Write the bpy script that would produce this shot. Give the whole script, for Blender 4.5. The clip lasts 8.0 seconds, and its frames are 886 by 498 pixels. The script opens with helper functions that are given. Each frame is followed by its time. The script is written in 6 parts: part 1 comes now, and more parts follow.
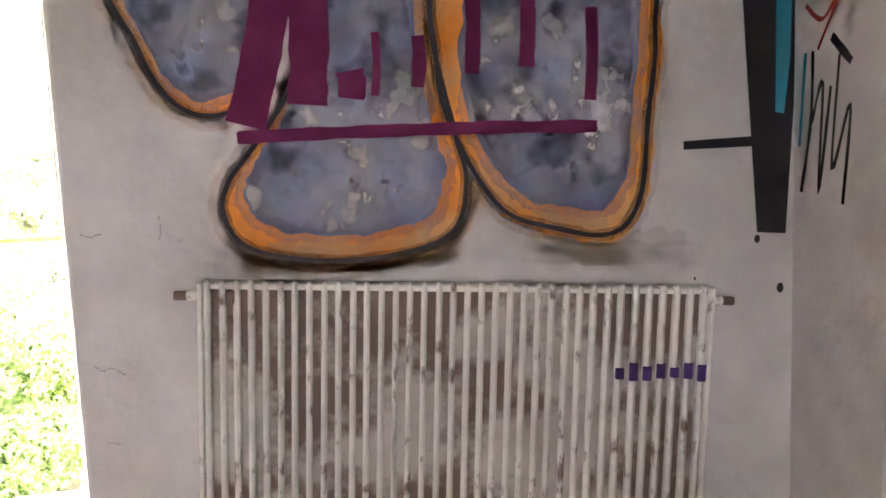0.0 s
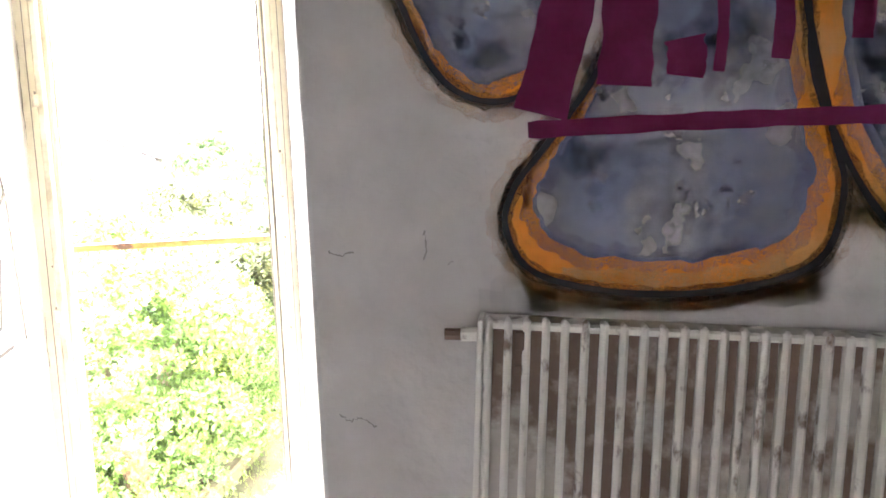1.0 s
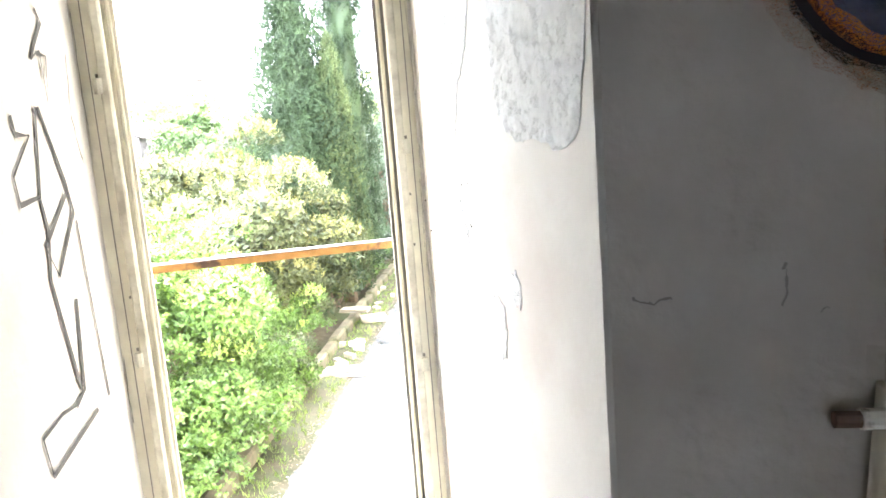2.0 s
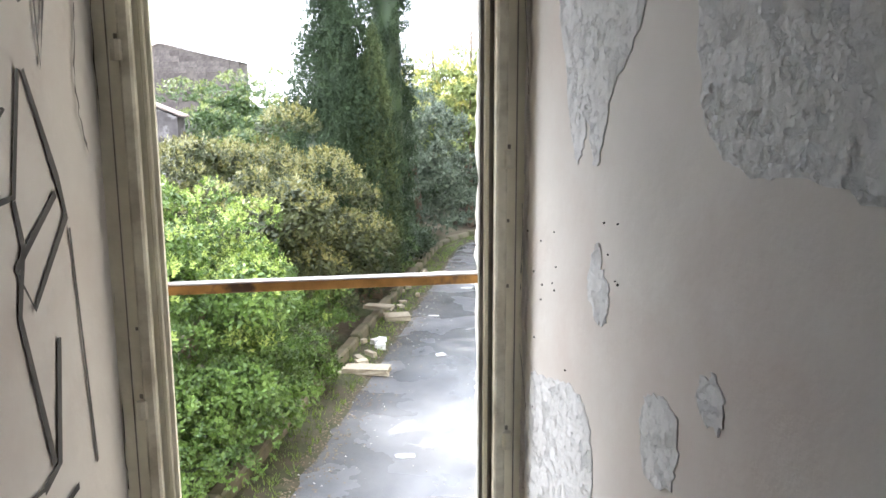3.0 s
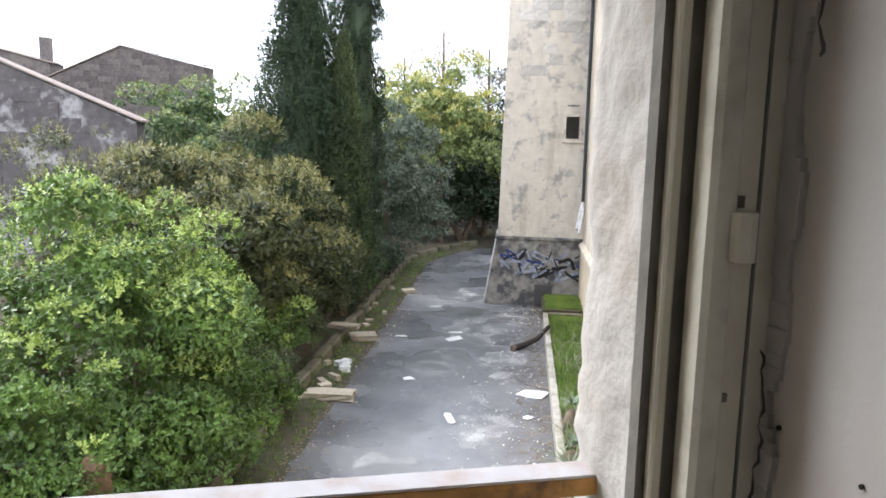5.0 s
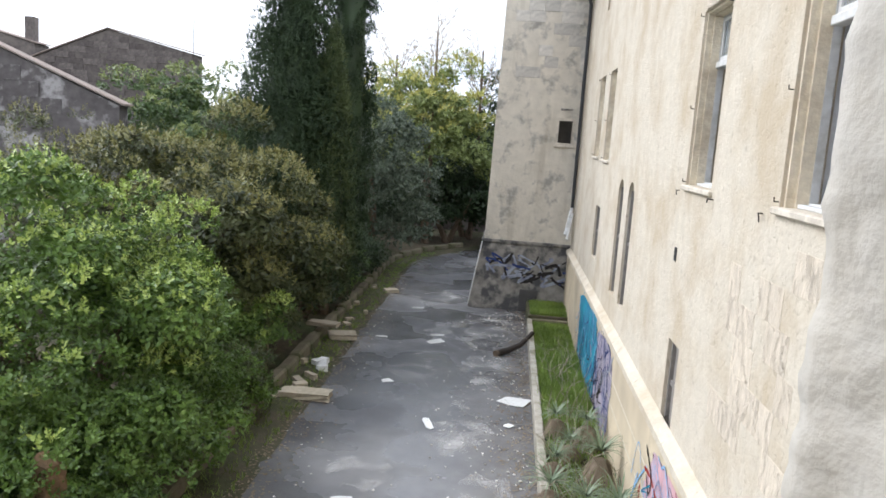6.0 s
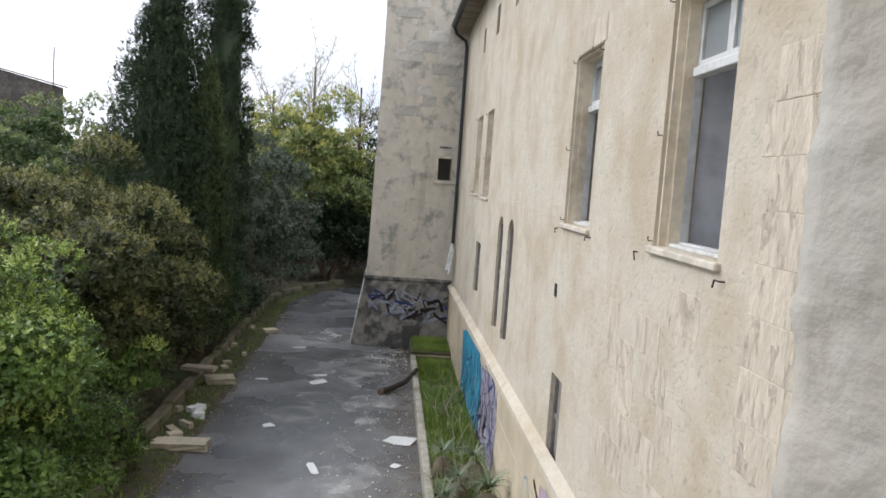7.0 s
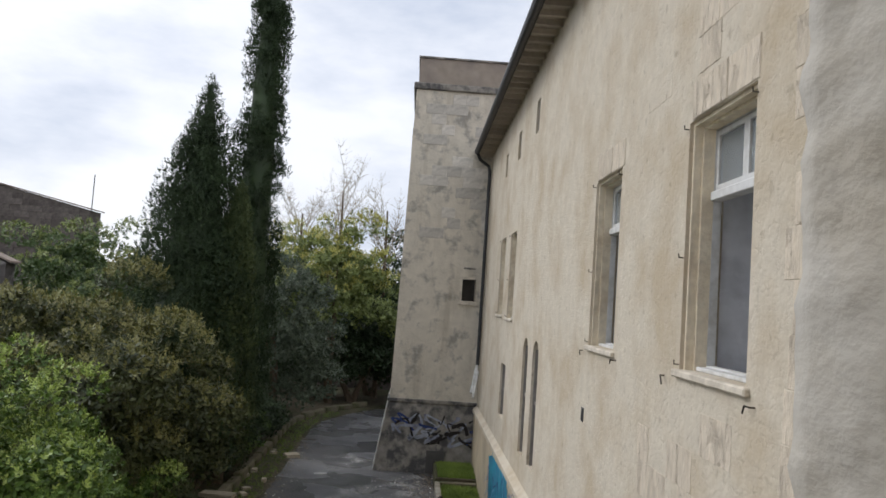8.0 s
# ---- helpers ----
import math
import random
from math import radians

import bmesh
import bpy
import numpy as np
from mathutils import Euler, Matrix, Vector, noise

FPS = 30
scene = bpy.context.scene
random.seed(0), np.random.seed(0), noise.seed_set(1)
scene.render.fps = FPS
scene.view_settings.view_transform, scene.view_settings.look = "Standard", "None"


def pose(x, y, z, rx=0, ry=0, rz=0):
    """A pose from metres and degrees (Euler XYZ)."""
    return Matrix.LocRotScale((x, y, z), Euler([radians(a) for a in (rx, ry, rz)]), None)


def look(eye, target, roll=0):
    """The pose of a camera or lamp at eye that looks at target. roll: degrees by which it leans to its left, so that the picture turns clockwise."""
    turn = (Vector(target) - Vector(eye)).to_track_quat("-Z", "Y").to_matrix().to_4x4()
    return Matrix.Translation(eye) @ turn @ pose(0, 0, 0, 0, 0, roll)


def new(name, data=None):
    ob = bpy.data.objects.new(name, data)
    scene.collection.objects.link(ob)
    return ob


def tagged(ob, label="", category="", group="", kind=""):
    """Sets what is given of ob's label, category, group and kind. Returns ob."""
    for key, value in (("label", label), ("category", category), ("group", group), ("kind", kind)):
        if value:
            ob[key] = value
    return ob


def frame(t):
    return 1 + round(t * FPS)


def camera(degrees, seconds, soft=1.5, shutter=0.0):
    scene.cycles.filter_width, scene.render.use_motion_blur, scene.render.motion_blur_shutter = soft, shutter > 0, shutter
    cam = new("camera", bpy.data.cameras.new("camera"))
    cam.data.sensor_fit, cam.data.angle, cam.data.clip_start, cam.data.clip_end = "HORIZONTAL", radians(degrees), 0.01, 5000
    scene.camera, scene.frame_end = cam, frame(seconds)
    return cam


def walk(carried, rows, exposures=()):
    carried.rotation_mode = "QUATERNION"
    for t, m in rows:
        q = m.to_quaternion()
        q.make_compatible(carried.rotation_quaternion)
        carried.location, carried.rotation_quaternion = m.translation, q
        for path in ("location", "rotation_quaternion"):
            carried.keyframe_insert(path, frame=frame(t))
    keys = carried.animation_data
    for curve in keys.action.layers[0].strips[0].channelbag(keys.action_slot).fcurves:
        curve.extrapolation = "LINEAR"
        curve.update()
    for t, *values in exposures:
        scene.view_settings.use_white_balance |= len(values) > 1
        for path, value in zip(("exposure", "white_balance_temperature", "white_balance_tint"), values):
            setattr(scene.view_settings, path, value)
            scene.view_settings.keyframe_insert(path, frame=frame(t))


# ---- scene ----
cam = camera(61.0, 8.0, soft=1.6, shutter=0.08)
PATH = [
    (0, (1.044, -3.309, 1.388), (1.143, -1.323, 1.168), -2.2),
    (0.5, (0.848, -3.156, 1.408), (0.836, -1.177, 1.123), -1.1),
    (1, (0.709, -2.905, 1.427), (0.448, -0.937, 1.183), -2.1),
    (1.5, (0.47, -2.721, 1.455), (0.228, -0.764, 1.122), -1.4),
    (2, (0.224, -2.511, 1.489), (-0.002, -0.552, 1.156), -4.5),
    (2.2, (0.165, -2.439, 1.494), (-0.055, -0.487, 1.12), -4.3),
    (3.3, (0.009, -2.004, 1.503), (-0.291, -0.053, 1.18), 0.9),
    (3.5, (-0.014, -1.94, 1.496), (-0.288, 0.014, 1.168), 1.0),
    (4, (-0.096, -1.708, 1.501), (-0.231, 0.262, 1.184), 0.0),
    (4.5, (-0.155, -1.508, 1.503), (-0.223, 0.458, 1.142), 0.4),
    (4.7, (-0.172, -1.427, 1.504), (-0.322, 0.54, 1.175), -0.3),
    (5.8, (-0.221, -0.852, 1.407), (-0.47, 1.113, 1.127), 4.0),
    (6, (-0.259, -0.800, 1.381), (-0.423, 1.172, 1.092), 4.0),
    (6.5, (-0.299, -0.74, 1.4), (-0.264, 1.236, 1.093), 5.7),
    (7, (-0.335, -0.755, 1.432), (-0.188, 1.232, 1.257), 4.1),
    (7.5, (-0.318, -0.75, 1.456), (-0.211, 1.247, 1.469), 4.0),
    (8, (-0.309, -0.767, 1.459), (-0.25, 1.227, 1.597), 3.9),
]

# ---- world, sun and exposure ----
EXPOSURES = [(0, 6.45, 6350, 22), (0.5, 6.4, 6300, 20), (1.0, 5.9, 6150, 17), (1.5, 4.8, 5950, 13), (2.0, 4.75, 5900, 11), (2.2, 4.25, 5950, 11), (3.3, 2.35, 5850, 13), (3.5, 2.25, 5850, 13),
             (4.0, 2.05, 5850, 14), (4.7, 1.75, 5850, 14), (5.8, 0.98, 5900, 12), (6.5, 0.70, 5950, 12), (7.0, 0.42, 6000, 12), (7.5, 0.18, 6100, 12), (8.0, -0.06, 6150, 12)]
walk(cam, [(t, look(eye, target, roll)) for t, eye, target, roll in PATH], EXPOSURES)

SUN_EL, SUN_AZ = radians(42), radians(288)
world = bpy.data.worlds.new("overcast_sky")
scene.world = world
world.use_nodes = True
wn, wl = world.node_tree.nodes, world.node_tree.links
wn.clear()
w_out, w_bg = wn.new("ShaderNodeOutputWorld"), wn.new("ShaderNodeBackground")
sky = wn.new("ShaderNodeTexSky")
sky.sky_type, sky.sun_disc = "NISHITA", False
sky.sun_elevation, sky.sun_rotation = SUN_EL, SUN_AZ
sky.dust_density = 3.0
tc, mp = wn.new("ShaderNodeTexCoord"), wn.new("ShaderNodeMapping")
mp.inputs["Scale"].default_value = (1.6, 1.6, 4.2)
cl = wn.new("ShaderNodeTexNoise")
cl.inputs["Scale"].default_value, cl.inputs["Detail"].default_value = 1.7, 7.0
cl.inputs["Roughness"].default_value = 0.55
ramp = wn.new("ShaderNodeValToRGB")
ramp.color_ramp.elements[0].position, ramp.color_ramp.elements[0].color = 0.30, (6.3, 6.9, 7.9, 1)
ramp.color_ramp.elements[1].position, ramp.color_ramp.elements[1].color = 0.56, (11.0, 11.0, 11.0, 1)
mixw = wn.new("ShaderNodeMixRGB")
mixw.inputs["Fac"].default_value = 0.88
wl.new(tc.outputs["Generated"], mp.inputs["Vector"])
wl.new(mp.outputs["Vector"], cl.inputs["Vector"])
wl.new(cl.outputs["Fac"], ramp.inputs["Fac"])
wl.new(sky.outputs["Color"], mixw.inputs["Color1"])
wl.new(ramp.outputs["Color"], mixw.inputs["Color2"])
wl.new(mixw.outputs["Color"], w_bg.inputs["Color"])
w_bg.inputs["Strength"].default_value = 0.105
wl.new(w_bg.outputs["Background"], w_out.inputs["Surface"])

sun = new("sun", bpy.data.lights.new("sun", "SUN"))
sun.data.energy, sun.data.angle, sun.data.color = 1.5, radians(30), (1.0, 0.97, 0.92)
sun.matrix_world = look((0, 0, 0), (-math.sin(SUN_AZ) * math.cos(SUN_EL), -math.cos(SUN_AZ) * math.cos(SUN_EL), -math.sin(SUN_EL)))

# daylight from behind the camera: an added lamp in an unseen, added opening
back_light = new("back_fill_light", bpy.data.lights.new("back_fill_light", "AREA"))
back_light.data.shape, back_light.data.size, back_light.data.size_y = "RECTANGLE", 0.62, 0.82
back_light.data.energy, back_light.data.color = 0.015, (1.0, 0.98, 0.95)
back_light.matrix_world = look((0.2, -6.22, 1.75), (0.9, 0, 1.3))


# ---- materials ----
def mat(name, base, rough=0.8, var=0.25, scale=6.0, bump=0.15, bump_scale=60.0, metal=0.0, tint=None, tint_amt=0.0, tint_scale=1.2,
        obj_random=0.0, island=0.0, dist=0.01, spec=0.3, lo=0.45, hi=0.65, coords="Object", pits=0.0, pit_scale=9.0, shift=False, stretch=None, streak=None, streak_amt=0.5, streak_scale=(5.0, 5.0, 0.45), streak_lo=0.54, streak_hi=0.68):
    """Two-scale procedural surface: fine grain, large stains in a second colour, bump."""
    m = bpy.data.materials.new(name)
    m.use_nodes = True
    n, l = m.node_tree.nodes, m.node_tree.links
    b = n["Principled BSDF"]
    b.inputs["Roughness"].default_value, b.inputs["Metallic"].default_value = rough, metal
    b.inputs["Specular IOR Level"].default_value = spec
    co = n.new("ShaderNodeTexCoord")
    vec = co.outputs[coords]
    if shift:
        oi, sh = n.new("ShaderNodeObjectInfo"), n.new("ShaderNodeVectorMath")
        sh.operation = "MULTIPLY_ADD"
        sh.inputs[1].default_value = (0.0, 9.0, 37.0)
        l.new(oi.outputs["Random"], sh.inputs[0])
        l.new(vec, sh.inputs[2])
        vec = sh.outputs["Vector"]
    if stretch:
        sc_ = n.new("ShaderNodeVectorMath")
        sc_.operation = "MULTIPLY"
        sc_.inputs[1].default_value = stretch
        l.new(vec, sc_.inputs[0])
        vec = sc_.outputs["Vector"]
    n1 = n.new("ShaderNodeTexNoise")
    n1.inputs["Scale"].default_value, n1.inputs["Detail"].default_value = scale, 6.0
    l.new(vec, n1.inputs["Vector"])
    mr = n.new("ShaderNodeMapRange")
    mr.inputs["From Min"].default_value, mr.inputs["From Max"].default_value = 0.25, 0.75
    mr.inputs["To Min"].default_value, mr.inputs["To Max"].default_value = 1 - var, 1 + var
    l.new(n1.outputs["Fac"], mr.inputs["Value"])
    mul = n.new("ShaderNodeVectorMath")
    mul.operation = "SCALE"
    mul.inputs[0].default_value = base
    l.new(mr.outputs["Result"], mul.inputs["Scale"])
    col = mul.outputs["Vector"]
    if tint:
        n2 = n.new("ShaderNodeTexNoise")
        n2.inputs["Scale"].default_value, n2.inputs["Detail"].default_value = tint_scale, 8.0
        n2.inputs["Roughness"].default_value = 0.62
        l.new(vec, n2.inputs["Vector"])
        r2 = n.new("ShaderNodeMapRange")
        r2.inputs["From Min"].default_value, r2.inputs["From Max"].default_value = lo, hi
        r2.inputs["To Max"].default_value = tint_amt
        l.new(n2.outputs["Fac"], r2.inputs["Value"])
        mx = n.new("ShaderNodeMixRGB")
        mx.inputs["Color2"].default_value = (*tint, 1)
        l.new(r2.outputs["Result"], mx.inputs["Fac"])
        l.new(col, mx.inputs["Color1"])
        col = mx.outputs["Color"]
    if streak:
        s1, n6, r6, x6 = n.new("ShaderNodeVectorMath"), n.new("ShaderNodeTexNoise"), n.new("ShaderNodeMapRange"), n.new("ShaderNodeMixRGB")
        s1.operation = "MULTIPLY"
        s1.inputs[1].default_value = streak_scale
        l.new(vec, s1.inputs[0])
        n6.inputs["Scale"].default_value, n6.inputs["Detail"].default_value = 1.0, 7.0
        l.new(s1.outputs["Vector"], n6.inputs["Vector"])
        r6.inputs["From Min"].default_value, r6.inputs["From Max"].default_value, r6.inputs["To Max"].default_value = streak_lo, streak_hi, streak_amt
        l.new(n6.outputs["Fac"], r6.inputs["Value"])
        x6.inputs["Color2"].default_value = (*streak, 1)
        l.new(r6.outputs["Result"], x6.inputs["Fac"])
        l.new(col, x6.inputs["Color1"])
        col = x6.outputs["Color"]
    if obj_random or island:
        src = n.new("ShaderNodeObjectInfo") if obj_random else n.new("ShaderNodeNewGeometry")
        out = src.outputs["Random"] if obj_random else src.outputs["Random Per Island"]
        r3 = n.new("ShaderNodeMapRange")
        amt = obj_random or island
        r3.inputs["To Min"].default_value, r3.inputs["To Max"].default_value = 1 - amt, 1 + amt
        l.new(out, r3.inputs["Value"])
        m3 = n.new("ShaderNodeVectorMath")
        m3.operation = "SCALE"
        l.new(col, m3.inputs[0])
        l.new(r3.outputs["Result"], m3.inputs["Scale"])
        col = m3.outputs["Vector"]
    l.new(col, b.inputs["Base Color"])
    if bump:
        n4 = n.new("ShaderNodeTexNoise")
        n4.inputs["Scale"].default_value, n4.inputs["Detail"].default_value = bump_scale, 5.0
        l.new(vec, n4.inputs["Vector"])
        bp = n.new("ShaderNodeBump")
        bp.inputs["Strength"].default_value, bp.inputs["Distance"].default_value = bump, dist
        height = n4.outputs["Fac"]
        if pits:
            n5, r5, a5 = n.new("ShaderNodeTexNoise"), n.new("ShaderNodeMapRange"), n.new("ShaderNodeMath")
            n5.inputs["Scale"].default_value, n5.inputs["Detail"].default_value, n5.inputs["Roughness"].default_value = pit_scale, 7.0, 0.7
            l.new(vec, n5.inputs["Vector"])
            r5.inputs["From Min"].default_value, r5.inputs["From Max"].default_value = 0.36, 0.47
            r5.inputs["To Max"].default_value = pits
            l.new(n5.outputs["Fac"], r5.inputs["Value"])
            a5.operation = "ADD"
            l.new(height, a5.inputs[0])
            l.new(r5.outputs["Result"], a5.inputs[1])
            height = a5.outputs["Value"]
        l.new(height, bp.inputs["Height"])
        l.new(bp.outputs["Normal"], b.inputs["Normal"])
    return m


def leaf_mat(name, base, tip, rough=0.5):
    """Leaves that differ one by one between two greens, a little light passing through."""
    m = bpy.data.materials.new(name)
    m.use_nodes = True
    n, l = m.node_tree.nodes, m.node_tree.links
    b = n["Principled BSDF"]
    b.inputs["Roughness"].default_value = rough
    b.inputs["Specular IOR Level"].default_value = 0.45
    g, co, no = n.new("ShaderNodeNewGeometry"), n.new("ShaderNodeTexCoord"), n.new("ShaderNodeTexNoise")
    no.inputs["Scale"].default_value = 1.3
    l.new(co.outputs["Object"], no.inputs["Vector"])
    ad = n.new("ShaderNodeMath")
    ad.operation = "MULTIPLY_ADD"
    ad.inputs[1].default_value = 0.40
    l.new(g.outputs["Random Per Island"], ad.inputs[0])
    mr = n.new("ShaderNodeMapRange")
    mr.inputs["From Min"].default_value, mr.inputs["From Max"].default_value = 0.3, 0.7
    mr.inputs["To Max"].default_value = 0.6
    l.new(no.outputs["Fac"], mr.inputs["Value"])
    l.new(mr.outputs["Result"], ad.inputs[2])
    mx = n.new("ShaderNodeMixRGB")
    mx.inputs["Color1"].default_value, mx.inputs["Color2"].default_value = (*base, 1), (*tip, 1)
    l.new(ad.outputs["Value"], mx.inputs["Fac"])
    l.new(mx.outputs["Color"], b.inputs["Base Color"])
    tr, ms = n.new("ShaderNodeBsdfTranslucent"), n.new("ShaderNodeMixShader")
    ms.inputs["Fac"].default_value = 0.14
    l.new(mx.outputs["Color"], tr.inputs["Color"])
    l.new(b.outputs["BSDF"], ms.inputs[1])
    l.new(tr.outputs["BSDF"], ms.inputs[2])
    l.new(ms.outputs["Shader"], n["Material Output"].inputs["Surface"])
    return m


M_PLASTER = mat("room_plaster", (0.60, 0.55, 0.50), 0.9, 0.10, 9, 0.35, 28, tint=(0.42, 0.38, 0.34), tint_amt=0.5, tint_scale=1.6, dist=0.012)
M_REVEAL = mat("reveal_paint", (0.60, 0.572, 0.525), 0.85, 0.06, 7, 0.18, 40, tint=(0.54, 0.48, 0.43), tint_amt=0.75, tint_scale=2.6, lo=0.48, hi=0.64, dist=0.006, pits=0.25, pit_scale=11)
M_BARE = mat("bare_plaster", (0.63, 0.63, 0.62), 0.95, 0.10, 40, 0.7, 75, pits=0.9, pit_scale=44.0, tint=(0.50, 0.495, 0.485), tint_amt=0.45, tint_scale=45, dist=0.008, lo=0.55, hi=0.7)
# For room walls out of view, darkened so they bounce less light.
M_UNSEEN_WALL = mat("dark_unseen_plaster", (0.26, 0.235, 0.21), 0.9, 0.2, 6, 0.3, 28, tint=(0.14, 0.125, 0.11), tint_amt=0.6, tint_scale=1.3)
# Floor out of view, made pale to bounce window light onto the wall.
M_ROOMFLOOR = mat("pale_unseen_floor", (0.50, 0.455, 0.40), 0.9, 0.3, 8, 0.3, 40)
# Ceiling out of view, kept dark to hold down bounced light.
M_CEIL = mat("dark_unseen_ceiling", (0.30, 0.285, 0.26), 0.9, 0.12, 5, 0.2, 30)
M_WOOD = mat("window_paint", (0.80, 0.76, 0.61), 0.65, 0.12, 14, 0.25, 90, tint=(0.45, 0.40, 0.29), tint_amt=0.35, tint_scale=6, dist=0.004)
M_WOOD_LT = mat("window_paint_edge", (0.74, 0.71, 0.58), 0.6, 0.1, 20, 0.2, 90, tint=(0.32, 0.28, 0.20), tint_amt=0.7, tint_scale=9, dist=0.004)
# Dark colour for the frame's grooves, joint lines and screw holes.
M_GAP = mat("dark_gap", (0.23, 0.215, 0.18), 0.9, 0.3, 20, 0.2, 60)
M_RUST = mat("rusty_iron", (0.50, 0.27, 0.09), 0.7, 0.35, 24, 0.35, 70, tint=(0.10, 0.065, 0.06), tint_amt=0.9, tint_scale=9, metal=0.2, dist=0.004, lo=0.5, hi=0.58)
M_BARTOP = mat("pale_bar_top", (0.55, 0.53, 0.53), 0.55, 0.1, 20, 0.1, 60, tint=(0.36, 0.22, 0.12), tint_amt=0.6, tint_scale=14)
M_IRON = mat("dark_iron", (0.05, 0.04, 0.035), 0.7, 0.3, 30, 0.2, 60, metal=0.4)
M_STONE = mat("outer_limestone_render", (0.60, 0.54, 0.435), 0.92, 0.08, 5, 0.5, 18, tint=(0.47, 0.385, 0.265), tint_amt=0.8, tint_scale=0.9, dist=0.022, pits=0.35, pit_scale=9.0, streak=(0.30, 0.25, 0.18), streak_amt=0.5, streak_scale=(8.0, 8.0, 7.0), streak_lo=0.61, streak_hi=0.72)
M_ASHLAR = mat("weathered_ashlar", (0.62, 0.545, 0.435), 0.92, 0.16, 16, 0.85, 44, stretch=(1.0, 1.0, 0.34), shift=True, tint=(0.52, 0.43, 0.31), tint_amt=0.22, tint_scale=12, dist=0.02, obj_random=0.05, pits=0.6, pit_scale=9)
M_STONE_RAW = mat("raw_limestone", (0.74, 0.66, 0.51), 0.92, 0.14, 10, 0.6, 26, tint=(0.50, 0.40, 0.27), tint_amt=0.6, tint_scale=3, dist=0.02, obj_random=0.10)
M_JAMB = mat("outer_jamb_render", (0.55, 0.525, 0.472), 0.92, 0.08, 6, 0.18, 60, tint=(0.50, 0.445, 0.35), tint_amt=0.5, tint_scale=5, dist=0.03)
M_TOWER = mat("tower_render", (0.63, 0.575, 0.475), 0.93, 0.12, 3, 0.5, 10, tint=(0.23, 0.22, 0.20), tint_amt=0.74, tint_scale=1.6, dist=0.03, lo=0.52, hi=0.64, pits=0.4, pit_scale=3, streak=(0.33, 0.28, 0.20), streak_amt=0.4, streak_scale=(2.2, 2.2, .3))
M_TOWER_STONE = mat("tower_stone", (0.60, 0.56, 0.49), 0.93, 0.18, 6, 0.5, 14, tint=(0.24, 0.23, 0.21), tint_amt=0.7, tint_scale=1.1, obj_random=0.18, dist=0.02)
M_TOWER_BASE = mat("tower_base_stone", (0.27, 0.25, 0.22), 0.93, 0.35, 4, 0.8, 12, tint=(0.07, 0.07, 0.072), tint_amt=0.9, tint_scale=1.7, lo=0.46, hi=0.58, dist=0.03)
M_PARAPET = mat("parapet_render", (0.33, 0.28, 0.23), 0.93, 0.15, 3, 0.3, 10, tint=(0.20, 0.17, 0.17), tint_amt=0.5, tint_scale=0.8)
M_PLINTH = mat("plinth_render", (0.60, 0.51, 0.36), 0.92, 0.14, 4, 0.4, 14, tint=(0.36, 0.30, 0.22), tint_amt=0.6, tint_scale=1.0)
M_WHITE = mat("white_window_paint", (0.66, 0.66, 0.645), 0.55, 0.08, 12, 0.08, 60, tint=(0.40, 0.385, 0.34), tint_amt=0.55, tint_scale=5)
# Near-black colour that paints the darkness inside openings.
M_OPENING_DARK = mat("opening_dark", (0.10, 0.095, 0.09), 0.95, 0.2, 3, 0, 10)
M_INNERWALL = mat("inner_wall_bluegrey", (0.66, 0.67, 0.70), 0.95, 0.15, 5, 0.1, 10, tint=(0.40, 0.41, 0.44), tint_amt=0.6, tint_scale=2.2)
M_BOARD = mat("grey_boarding", (0.24, 0.22, 0.20), 0.85, 0.2, 9, 0.3, 40)
M_ZINC = mat("dark_zinc", (0.06, 0.06, 0.062), 0.5, 0.2, 9, 0.1, 30, metal=0.5)
M_SOFFIT = mat("eave_boards", (0.42, 0.37, 0.31), 0.85, 0.2, 6, 0.2, 30, obj_random=0.2)
M_TILE = mat("clay_roof_tile", (0.30, 0.24, 0.20), 0.85, 0.25, 8, 0.3, 30, tint=(0.22, 0.20, 0.17), tint_amt=0.7, tint_scale=2.0)
M_HOUSE = mat("old_house_stone", (0.13, 0.112, 0.102), 0.93, 0.3, 5, 0.6, 7, tint=(0.22, 0.19, 0.165), tint_amt=0.7, tint_scale=1.4, obj_random=0.25, dist=0.05)
M_HOUSE2 = mat("ruined_house_render", (0.12, 0.108, 0.104), 0.93, 0.3, 3, 0.5, 7, tint=(0.42, 0.40, 0.385), tint_amt=0.85, tint_scale=0.9, dist=0.05, lo=0.50, hi=0.60)
M_SOIL = mat("leafy_soil", (0.085, 0.07, 0.045), 0.95, 0.4, 4, 0.6, 18, tint=(0.06, 0.08, 0.03), tint_amt=0.8, tint_scale=0.8, dist=0.04)
M_MOSS = mat("mossy_verge", (0.06, 0.062, 0.03), 0.95, 0.4, 8, 0.6, 30, tint=(0.10, 0.08, 0.055), tint_amt=0.8, tint_scale=1.5, dist=0.03)
M_POST = mat("brown_post_stone", (0.19, 0.12, 0.065), 0.95, 0.35, 9, 0.9, 24, tint=(0.10, 0.075, 0.045), tint_amt=0.8, tint_scale=3, dist=0.02)
M_KERB = mat("mossy_concrete", (0.17, 0.145, 0.10), 0.95, 0.3, 5, 0.5, 20, tint=(0.07, 0.08, 0.035), tint_amt=0.9, tint_scale=1.1, dist=0.02, obj_random=0.15)
M_CONC = mat("pale_stained_concrete", (0.40, 0.37, 0.31), 0.93, 0.2, 6, 0.5, 24, tint=(0.17, 0.16, 0.10), tint_amt=0.8, tint_scale=1.6, dist=0.015)
